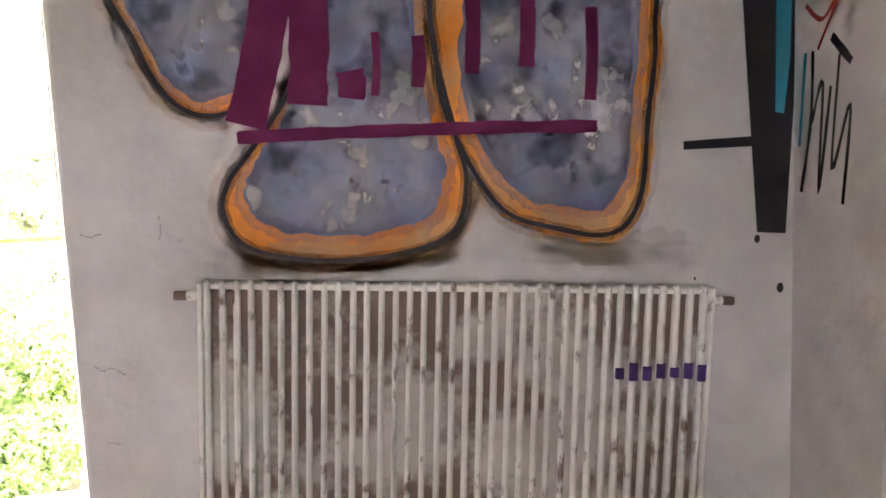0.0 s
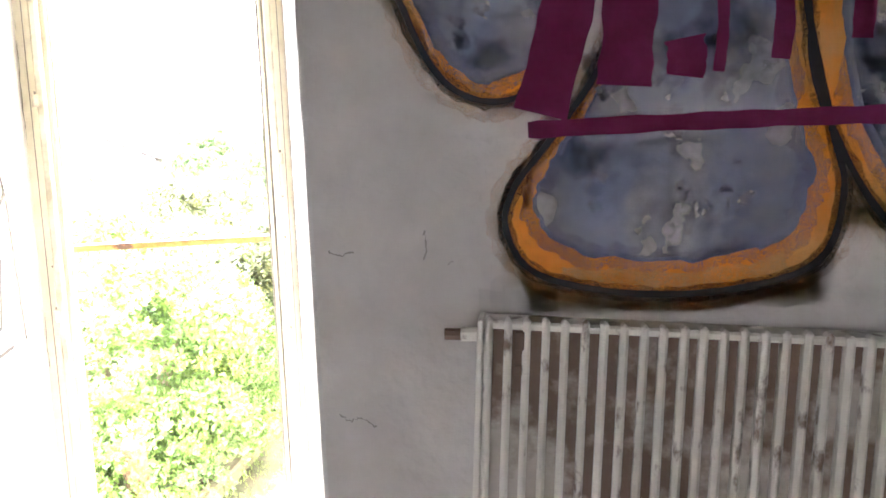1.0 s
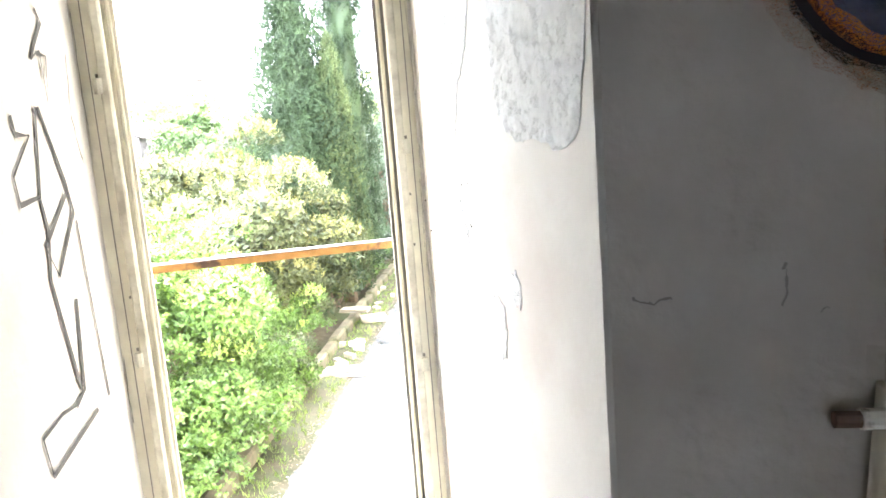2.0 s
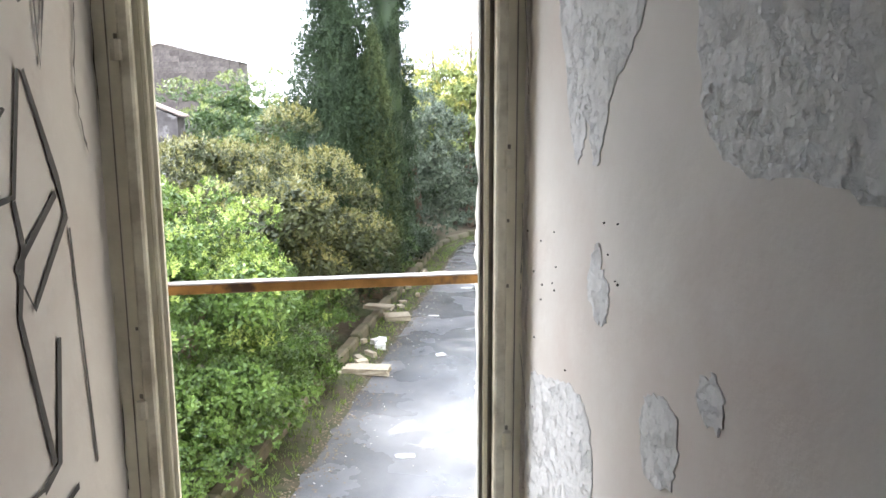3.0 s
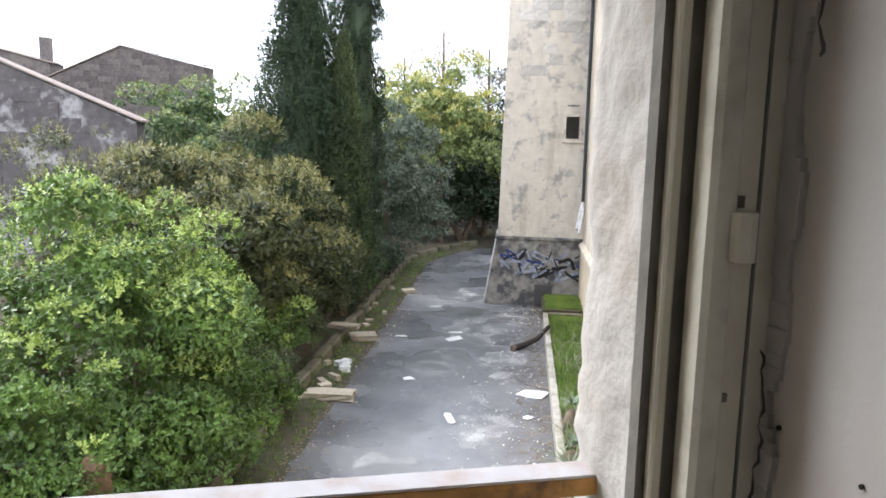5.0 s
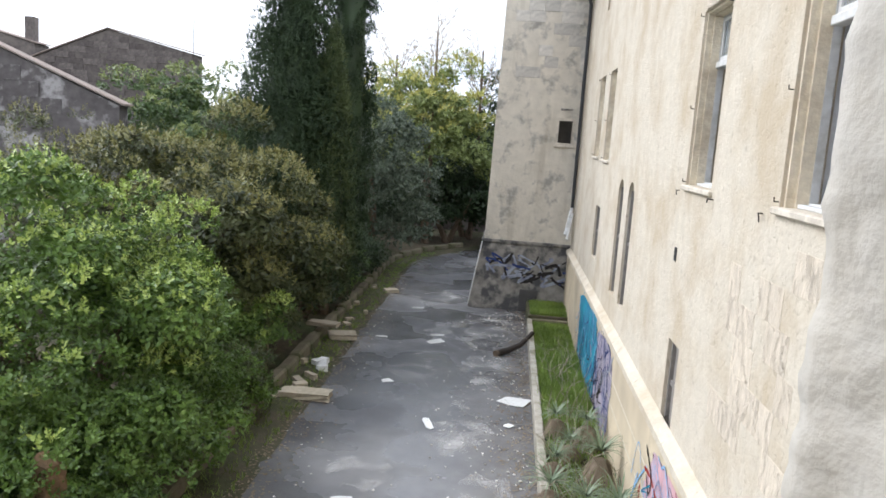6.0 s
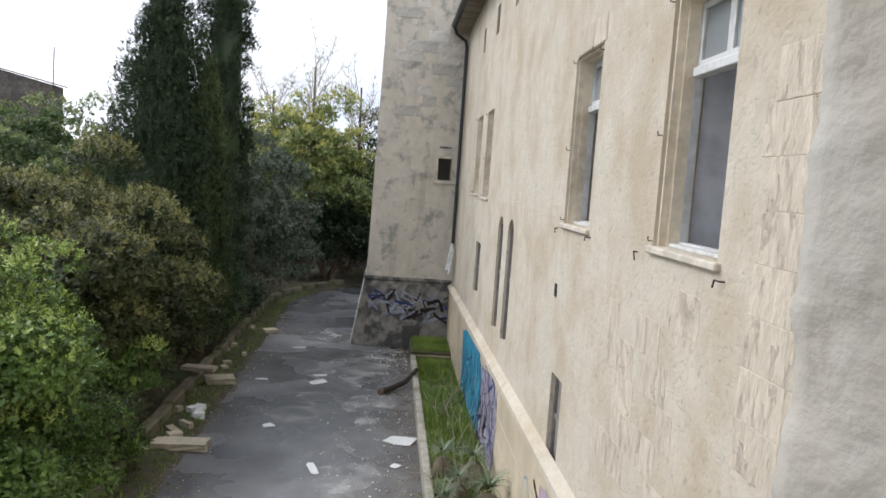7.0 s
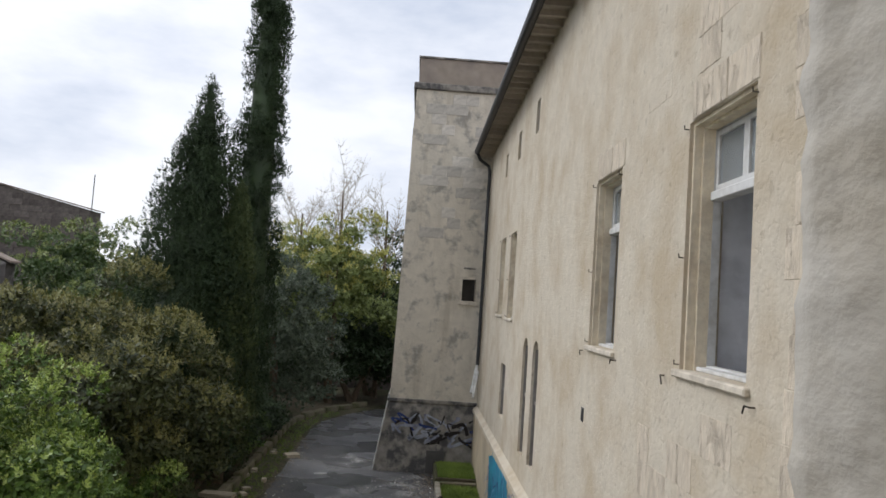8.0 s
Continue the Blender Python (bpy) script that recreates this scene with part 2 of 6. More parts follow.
M_SLAB = mat("pale_stone_slab", (0.46, 0.40, 0.30), 0.9, 0.2, 8, 0.4, 30, tint=(0.30, 0.27, 0.20), tint_amt=0.6, tint_scale=3, obj_random=0.2)
M_LITTER = mat("white_litter", (0.72, 0.72, 0.70), 0.8, 0.1, 10, 0.1, 30, obj_random=0.15)
M_RUBBLE = mat("pale_rubble", (0.55, 0.53, 0.49), 0.9, 0.2, 20, 0, 30, island=0.45)
M_BARK = mat("bark", (0.16, 0.12, 0.085), 0.95, 0.3, 12, 0.7, 30, dist=0.02)
M_TWIG = mat("dry_twig", (0.36, 0.31, 0.23), 0.9, 0.25, 10, 0.2, 40)
M_GRASS = leaf_mat("grass_green", (0.10, 0.16, 0.03), (0.30, 0.40, 0.08))
M_AGAVE = leaf_mat("strap_leaves", (0.08, 0.12, 0.06), (0.30, 0.37, 0.23), 0.45)
M_DRYLEAF = leaf_mat("dry_strap_leaves", (0.15, 0.11, 0.07), (0.30, 0.24, 0.17), 0.8)
# The brighter green of each pair paints top light onto the crowns.
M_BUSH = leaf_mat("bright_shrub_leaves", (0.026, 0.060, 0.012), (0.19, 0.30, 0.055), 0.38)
M_BUSH_LIT = leaf_mat("lit_shrub_leaves", (0.23, 0.335, 0.052), (0.49, 0.57, 0.16), 0.42)
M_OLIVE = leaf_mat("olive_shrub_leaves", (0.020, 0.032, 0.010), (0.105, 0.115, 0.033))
M_OLIVE_LIT = leaf_mat("lit_olive_leaves", (0.115, 0.123, 0.031), (0.29, 0.27, 0.085))
M_CYPRESS = leaf_mat("cypress_foliage", (0.015, 0.030, 0.012), (0.052, 0.084, 0.030), 0.8)
M_JUNIPER = leaf_mat("light_conifer_foliage", (0.035, 0.055, 0.018), (0.12, 0.155, 0.05), 0.7)
M_FARBUSH = leaf_mat("far_shrub_leaves", (0.03, 0.065, 0.02), (0.15, 0.22, 0.065))
M_YELLOW = leaf_mat("yellow_green_leaves", (0.09, 0.13, 0.035), (0.34, 0.39, 0.12))
# Yellower leaves for the tree tops, brightened to paint light on them.
M_YELLOW_LIT = leaf_mat("lit_yellow_leaves", (0.33, 0.34, 0.07), (0.58, 0.53, 0.15))
M_GREYLEAF = leaf_mat("grey_green_leaves", (0.04, 0.065, 0.035), (0.19, 0.23, 0.16))
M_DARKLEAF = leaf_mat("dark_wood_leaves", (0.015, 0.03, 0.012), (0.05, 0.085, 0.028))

def asphalt():
    """Worn wet asphalt: dark damp film, paler dry scuffs, glossy puddle patches."""
    m = mat("damp_asphalt", (0.105, 0.106, 0.11), 0.6, 0.22, 35, 0.3, 120, tint=(0.27, 0.265, 0.26), tint_amt=0.85, tint_scale=0.33, dist=0.006, spec=0.5, lo=0.42, hi=0.72, coords="Object")
    n, l = m.node_tree.nodes, m.node_tree.links
    no, co = n.new("ShaderNodeTexNoise"), n.new("ShaderNodeTexCoord")
    no.inputs["Scale"].default_value, no.inputs["Detail"].default_value = 0.55, 6.0
    l.new(co.outputs["Object"], no.inputs["Vector"])
    mr = n.new("ShaderNodeMapRange")
    mr.inputs["From Min"].default_value, mr.inputs["From Max"].default_value = 0.49, 0.64
    mr.inputs["To Min"].default_value, mr.inputs["To Max"].default_value = 0.20, 0.72
    l.new(no.outputs["Fac"], mr.inputs["Value"])
    l.new(mr.outputs["Result"], n["Principled BSDF"].inputs["Roughness"])
    return m


M_ASPHALT = asphalt()


def paint(name, c, rough=0.6, tint=None, amt=0.6, sc=7.0):
    return mat(name, c, rough, 0.12, 18, 0.1, 40, tint=tint, tint_amt=amt if tint else 0, tint_scale=sc)


P_BLUE = mat("spray_slate_blue", (0.135, 0.145, 0.205), 0.85, 0.45, 7, 0.1, 40, tint=(0.30, 0.28, 0.30), tint_amt=0.6, tint_scale=9, lo=0.45, hi=0.66)
P_ORANGE = paint("spray_orange", (0.78, 0.26, 0.03), 0.75, (0.62, 0.36, 0.14), 0.7, 6.0)
P_BLACK = paint("spray_black", (0.018, 0.014, 0.013), 0.6)
P_PURPLE = paint("marker_purple", (0.12, 0.012, 0.05), 0.85, (0.17, 0.025, 0.08), 0.6, 10)
P_VIOLET = paint("marker_violet", (0.07, 0.03, 0.15), 0.5)
P_CYAN = paint("spray_cyan", (0.03, 0.22, 0.30), 0.6)
P_RED = paint("marker_red", (0.30, 0.03, 0.02), 0.6)


def mist(name, c, amount=0.5, fine=1000.0, detail=2.0, soft=0.12):
    """Spray mist: specks of paint with the wall showing between them."""
    m = mat(name, c, 0.7, 0.15, 20, 0, 40)
    n, l = m.node_tree.nodes, m.node_tree.links
    co, no, mr = n.new("ShaderNodeTexCoord"), n.new("ShaderNodeTexNoise"), n.new("ShaderNodeMapRange")
    no.inputs["Scale"].default_value, no.inputs["Detail"].default_value = fine, detail
    mr.inputs["From Min"].default_value, mr.inputs["From Max"].default_value = 0.62 - 0.3 * amount, 0.62 - 0.3 * amount + soft
    l.new(co.outputs["Object"], no.inputs["Vector"])
    l.new(no.outputs["Fac"], mr.inputs["Value"])
    l.new(mr.outputs["Result"], n["Principled BSDF"].inputs["Alpha"])
    return m


P_HAZE_BLACK, P_HAZE_ORANGE = mist("thin_black_overspray", (0.05, 0.035, 0.025), 0.20, 1500.0, 2.0, 0.32), mist("thin_orange_overspray", (0.60, 0.26, 0.07), 0.12, 1500.0, 2.0, 0.32)
P_MIST_BLACK, P_MIST_ORANGE = mist("black_spray_mist", (0.03, 0.024, 0.02), 0.55), mist("orange_spray_mist", (0.60, 0.23, 0.05), 0.28)
P_BRUSH_WHITE, P_BRUSH_NAVY = mist("white_brush_strokes", (0.64, 0.60, 0.57), 0.62, 30.0, 8.0, 0.5), mist("navy_brush_strokes", (0.03, 0.045, 0.09), 0.50, 24.0, 8.0, 0.5)
P_MIST_SOOT = mist("thin_soot", (0.24, 0.15, 0.09), 0.6, 5.0, 4.0, 1.7)
P_DAUB_NAVY, P_DAUB_WHITE = mist("navy_daubs", (0.03, 0.045, 0.095), 0.34, 10.0, 4.0, 0.32), mist("white_daubs", (0.62, 0.58, 0.55), 0.85, 9.0, 4.0, 0.7)
P_NAVY, P_SKY, P_PALE = paint("spray_navy", (0.03, 0.05, 0.16), 0.7), paint("spray_sky_blue", (0.25, 0.42, 0.62), 0.7), paint("pale_line_paint", (0.62, 0.56, 0.44), 0.8)
# Pale road patches: plaster dust and the wet road's sky sheen as colour.
P_DUST_SHEEN = mist("pale_dust_sheen", (0.60, 0.59, 0.57), 0.52, 1.6, 10.0, 0.42)
P_SCUFF = paint("plaster_scuff", (0.33, 0.30, 0.27), 0.9)
P_MIST_BLUE, P_MIST_TAN = mist("blue_spray_mist", (0.12, 0.13, 0.22), 0.45), mist("tan_spray_mist", (0.50, 0.34, 0.17), 0.5)
P_TURQ = paint("spray_turquoise", (0.03, 0.30, 0.42), 0.7, (0.10, 0.14, 0.30), 0.6, 3)
P_LILAC = paint("spray_lilac", (0.40, 0.36, 0.42), 0.7, (0.10, 0.10, 0.22), 0.8, 4)
P_PINK = paint("spray_pink", (0.60, 0.36, 0.38), 0.7, (0.35, 0.40, 0.55), 0.8, 3)
P_SILVER = paint("spray_silver", (0.34, 0.36, 0.42), 0.5, (0.05, 0.05, 0.10), 0.8, 3)
P_GREY = paint("pencil_grey", (0.08, 0.075, 0.07), 0.8)


# ---- mesh helpers ----
def part(name, bm, material, parent=None, label="", smooth=False):
    me = bpy.data.meshes.new(name)
    bm.to_mesh(me)
    bm.free()
    me.materials.append(material)
    if smooth:
        for p in me.polygons:
            p.use_smooth = True
    ob = new(name, me)
    if parent:
        ob.parent = parent
    if label:
        tagged(ob, label)
    return ob


def share(name, ob, m, parent):
    """Another piece on the same mesh."""
    o = new(name, ob.data)
    o.parent = parent
    o.matrix_basis = m
    return o


def thing(name, m, label, category, group="", kind=""):
    e = new(name)
    e.matrix_basis = m
    e.empty_display_size = 0.1
    return tagged(e, label, category, group, kind)


def box(x0, x1, y0, y1, z0, z1, bm=None, bev=0.0, m=None):
    bm = bm or bmesh.new()
    v = [bm.verts.new((x, y, z)) for x in (x0, x1) for y in (y0, y1) for z in (z0, z1)]
    fs = [bm.faces.new([v[i] for i in f]) for f in ((0, 1, 3, 2), (4, 6, 7, 5), (0, 4, 5, 1), (2, 3, 7, 6), (0, 2, 6, 4), (1, 5, 7, 3))]
    if m is not None:
        bmesh.ops.transform(bm, matrix=m, verts=v)
    if bev:
        es = list({e for f in fs for e in f.edges})
        bmesh.ops.bevel(bm, geom=es, offset=bev, segments=1, affect="EDGES")
    return bm


def prism(pts, z0, z1, bm=None):
    """A plan outline (counter-clockwise) raised from z0 to z1."""
    bm = bm or bmesh.new()
    lo = [bm.verts.new((x, y, z0)) for x, y in pts]
    hi = [bm.verts.new((x, y, z1)) for x, y in pts]
    k = len(pts)
    bm.faces.new(lo[::-1])
    bm.faces.new(hi)
    for i in range(k):
        bm.faces.new((lo[i], lo[(i + 1) % k], hi[(i + 1) % k], hi[i]))
    return bm


def tube(pts, r, sides=8, bm=None, r2=None):
    """A round bar along a line of points, tapering from r to r2."""
    bm = bm or bmesh.new()
    pts = [Vector(p) for p in pts]
    r2 = r if r2 is None else r2
    rings = []
    for i, p in enumerate(pts):
        d = (pts[min(i + 1, len(pts) - 1)] - pts[max(i - 1, 0)]).normalized()
        a = d.orthogonal().normalized() if not rings else (rings[-1][1] - d * rings[-1][1].dot(d)).normalized()
        b = d.cross(a)
        rr = r + (r2 - r) * i / max(1, len(pts) - 1)
        rings.append(([bm.verts.new(p + (a * math.cos(t) + b * math.sin(t)) * rr) for t in (2 * math.pi * k / sides for k in range(sides))], a))
    for (u, _), (v, _) in zip(rings, rings[1:]):
        for k in range(sides):
            bm.faces.new((u[k], u[(k + 1) % sides], v[(k + 1) % sides], v[k]))
    bm.faces.new(rings[0][0][::-1])
    bm.faces.new(rings[-1][0])
    return bm


def curve_pts(ctrl, closed, steps=8):
    """A smooth line through a few control points."""
    n, out = len(ctrl), []
    for i in range(n if closed else n - 1):
        p = [ctrl[(i + k) % n] if closed else ctrl[min(max(i + k, 0), n - 1)] for k in (-1, 0, 1, 2)]
        for s in range(steps):
            t = s / steps
            out.append(tuple(0.5 * (2 * p[1][c] + (p[2][c] - p[0][c]) * t + (2 * p[0][c] - 5 * p[1][c] + 4 * p[2][c] - p[3][c]) * t * t
                                    + (3 * p[1][c] - p[0][c] - 3 * p[2][c] + p[3][c]) * t ** 3) for c in (0, 1)))
    if not closed:
        out.append(tuple(ctrl[-1]))
    return out


def ribbon(pts, width, y, closed=False, bm=None, thick=0.0015, rough=0.0, seed=1):
    """A painted stroke on a wall: a flat band in local x, z, a coat thick, standing at depth y."""
    bm = bm or bmesh.new()
    rnd = random.Random(seed)
    n = len(pts)
    a, b = [], []
    for i, (x, z) in enumerate(pts):
        p, q = pts[(i - 1) % n if closed else max(i - 1, 0)], pts[(i + 1) % n if closed else min(i + 1, n - 1)]
        d = Vector((q[0] - p[0], q[1] - p[1]))
        d = d.normalized() if d.length > 1e-9 else Vector((1, 0))
        w = width * 0.5 * (1 + rough * rnd.uniform(-1, 1))
        nx, nz = -d.y * w, d.x * w
        a.append((x + nx, z + nz))
        b.append((x - nx, z - nz))
    for i in range(n if closed else n - 1):
        j = (i + 1) % n
        lo = [bm.verts.new((u, y, v)) for u, v in (a[i], a[j], b[j], b[i])]
        bm.faces.new(lo)
    return bm


def patch(pts, y, bm=None):
    """A painted area on a wall, filled."""
    bm = bm or bmesh.new()
    f = bm.faces.new([bm.verts.new((x, y, z)) for x, z in pts])
    bmesh.ops.triangulate(bm, faces=[f])
    return bm


def wall_holes(u0, u1, z0, z1, holes, depth, bm=None):
    """A wall in local u (x axis), z, front at y=0 and back at y=depth, with real openings and their reveals."""
    bm = bm or bmesh.new()
    us = sorted({u0, u1, *(h[0] for h in holes), *(h[1] for h in holes)})
    zs = sorted({z0, z1, *(h[2] for h in holes), *(h[3] for h in holes)})
    quad = lambda *p: bm.faces.new([bm.verts.new(q) for q in p])
    for a, b in zip(us, us[1:]):
        for c, d in zip(zs, zs[1:]):
            mu, mz = (a + b) / 2, (c + d) / 2
            if any(h[0] < mu < h[1] and h[2] < mz < h[3] for h in holes):
                continue
            quad((a, 0, c), (b, 0, c), (b, 0, d), (a, 0, d))
            quad((a, depth, c), (a, depth, d), (b, depth, d), (b, depth, c))
    for a, b, c, d in holes:
        quad((a, 0, c), (a, 0, d), (a, depth, d), (a, depth, c))
        quad((b, 0, c), (b, depth, c), (b, depth, d), (b, 0, d))
        quad((a, 0, c), (a, depth, c), (b, depth, c), (b, 0, c))
        quad((a, 0, d), (b, 0, d), (b, depth, d), (a, depth, d))
    quad((u0, 0, z0), (u0, 0, z1), (u0, depth, z1), (u0, depth, z0))
    quad((u1, 0, z0), (u1, depth, z0), (u1, depth, z1), (u1, 0, z1))
    quad((u0, 0, z1), (u1, 0, z1), (u1, depth, z1), (u0, depth, z1))
    bmesh.ops.remove_doubles(bm, verts=bm.verts, dist=1e-5)
    bmesh.ops.recalc_face_normals(bm, faces=bm.faces)
    return bm


def lumps(seed, blobs, count, size, flat=0.35, shell=0.55, up=0.4):
    """Leaf quads strewn over the outer part of many blobs (x, y, z, rx, ry, rz): vertices and faces."""
    rs = np.random.RandomState(seed)
    bl = np.array(blobs, float)
    wgt = (bl[:, 3] * bl[:, 4] + bl[:, 4] * bl[:, 5] + bl[:, 3] * bl[:, 5])
    pick = rs.choice(len(bl), count, p=wgt / wgt.sum())
    d = rs.normal(size=(count, 3))
    d[:, 2] = np.where(d[:, 2] < -0.5, -d[:, 2], d[:, 2])
    d /= np.linalg.norm(d, axis=1)[:, None]
    rad = shell + (1 - shell) * rs.rand(count) ** 0.6
    rad *= 1 + 0.10 * rs.normal(size=count)
    c = bl[pick, :3] + d * bl[pick, 3:] * rad[:, None]
    nrm = d * 0.6 + rs.normal(size=(count, 3)) * 0.65 + np.array([0, 0, up])
    nrm /= np.linalg.norm(nrm, axis=1)[:, None]
    t = np.cross(nrm, rs.normal(size=(count, 3)))
    t /= np.linalg.norm(t, axis=1)[:, None]
    b = np.cross(nrm, t)
    s = size * (0.6 + 0.8 * rs.rand(count))[:, None]
    v = np.stack([c - t * s, c - b * s * flat + nrm * s * 0.12, c + t * s, c + b * s * flat + nrm * s * 0.12], 1).reshape(-1, 3)
    return v


def sprigs(seed, blobs, count, per, length, leaf, flat=0.4, up=0.6, out=0.7, lo=0.72, under=-0.10, mid=None, rad3=None):
    """Shoots standing out of the blobs, each set with leaves along its stem: vertices, those of the upper outer shoots
    apart.
    """
    rs = np.random.RandomState(seed)
    bl = np.array(blobs, float)
    wgt = (bl[:, 3] * bl[:, 4] + bl[:, 4] * bl[:, 5] + bl[:, 3] * bl[:, 5])
    pick = rs.choice(len(bl), count, p=wgt / wgt.sum())
    d = rs.normal(size=(count, 3))
    d[:, 2] = np.where(d[:, 2] < under, -d[:, 2], d[:, 2])
    d /= np.linalg.norm(d, axis=1)[:, None]
    rad = lo + (1.06 - lo) * rs.rand(count) ** 0.7
    foot = bl[pick, :3] + d * bl[pick, 3:] * rad[:, None]
    whole = d if mid is None else (foot - np.array(mid)) / np.array(rad3)
    whole = whole / (np.linalg.norm(whole, axis=1)[:, None] + 1e-6)
    ax = d * out + rs.normal(size=(count, 3)) * 0.35 + np.array([0, 0, up])
    ax /= np.linalg.norm(ax, axis=1)[:, None]
    ln = length * rs.uniform(0.5, 1.4, count)
    ii = np.repeat(np.arange(count), per)
    m = count * per
    t = (np.tile(np.arange(per), count) + rs.rand(m)) / per
    a = ax[ii]
    side = np.cross(a, rs.normal(size=(m, 3)))
    side /= np.linalg.norm(side, axis=1)[:, None]
    dirn = side * 0.8 + a * (0.25 + 0.9 * t[:, None])
    dirn /= np.linalg.norm(dirn, axis=1)[:, None]
    nrm = d[ii] * 0.55 + whole[ii] * 0.6 + a * 0.15 + np.array([0, 0, 0.15]) + rs.normal(size=(m, 3)) * 0.30
    b = np.cross(nrm, dirn)
    b /= np.linalg.norm(b, axis=1)[:, None]
    s = (leaf * rs.uniform(0.7, 1.3, m) * (1.15 - 0.45 * t))[:, None]
    base = foot[ii] + a * (ln[ii] * t)[:, None]
    v = np.stack([base, base + dirn * s - b * s * flat, base + dirn * s * 2, base + dirn * s + b * s * flat], 1)
    # upward outer shoots, set apart for the brighter leaf colour
    lit_tops = (d[:, 2] > 0.38) & (rad > 0.80) & (whole[:, 2] > (rs.rand(len(bl)) * 0.55)[pick]) & (rs.rand(count) < 0.9)
    return v[~lit_tops[ii]].reshape(-1, 3), v[lit_tops[ii]].reshape(-1, 3)


def leaf_mesh(name, verts, material, parent):
    k = len(verts) // 4
    me = bpy.data.meshes.new(name)
    me.vertices.add(4 * k)
    me.vertices.foreach_set("co", np.ascontiguousarray(verts, np.float32).ravel())
    me.loops.add(4 * k)
    me.loops.foreach_set("vertex_index", np.arange(4 * k, dtype=np.int32))
    me.polygons.add(k)
    me.polygons.foreach_set("loop_start", np.arange(0, 4 * k, 4, dtype=np.int32))
    me.polygons.foreach_set("loop_total", np.full(k, 4, np.int32))
    me.update(calc_edges=True)
    me.materials.append(material)
    ob = new(name, me)
    if parent:
        ob.parent = parent
    return ob


def blob_cloud(seed, centre, radii, n, r, lift=0.0):
    """Sub-crowns spread through an ellipsoid, larger low and inside, uneven outside."""
    rs = np.random.RandomState(seed)
    out = [(0, 0, 0, radii[0] * 0.60, radii[1] * 0.60, radii[2] * 0.60)]
    for _ in range(n * 14):
        if len(out) > n:
            break
        d = rs.normal(size=3)
        d /= np.linalg.norm(d)
        d[2] = abs(d[2]) * 1.0 - 0.35 * rs.rand()
        k = 0.72 + 0.34 * rs.rand()
        rr = r * (0.45 + 0.85 * rs.rand() ** 1.3)
        c = np.array((d[0] * radii[0] * k, d[1] * radii[1] * k, d[2] * radii[2] * k + lift))
        if all(np.linalg.norm(c - np.array(o[:3])) > 0.78 * (rr + o[3]) for o in out[1:]):
            out.append((*c, rr, rr, rr * 0.95))
    out = np.array(out)
    out[:, :3] += np.array(centre)
    return out


# ---- the wing with the room: thick outer wall with a skewed window opening ----
G = -4.3                      # level of the drive
SILL_Z, HEAD_Z, TOP_Z = 0.12, 2.35, 6.6
A_R, B_R, D_R, E_R, C_R = (0.315, -1.64), (-0.012, -0.735), (-0.075, -0.665), (-0.110, -0.575), (-0.004, -0.20)
F_R = (0.062, -0.32)         # the jamb draws back behind its outer corner
A_L, B_L, D_L, E_L, C_L = (-0.53, -1.64), (-0.705, -0.957), (-0.745, -0.875), (-0.755, -0.745), (-1.60, -0.50)
wall_e = part("wall_north_1", prism([A_R, (2.6, -1.64), (2.6, -0.20), C_R, F_R, E_R, D_R, B_R], G, TOP_Z), M_PLASTER)
tagged(wall_e, "thick pale plastered wall beside the window opening", "wall", kind="structure")
wall_w = part("wall_north_2", prism([A_L, B_L, D_L, E_L, C_L, (-3.0, -0.95), (-3.0, -1.64)], G, TOP_Z), M_PLASTER)
tagged(wall_w, "thick plastered wall with pencil drawing in its reveal", "wall", kind="structure")
OPEN_PLAN = [A_L, A_R, B_R, D_R, E_R, F_R, C_R, C_L, E_L, D_L, B_L]
tagged(part("wall_north_3", prism(OPEN_PLAN, G, SILL_Z), M_PLASTER), "plastered wall under the window", "wall", kind="structure")
tagged(part("wall_north_4", prism(OPEN_PLAN, HEAD_Z, TOP_Z), M_PLASTER), "plastered lintel wall over the window", "wall", kind="structure")


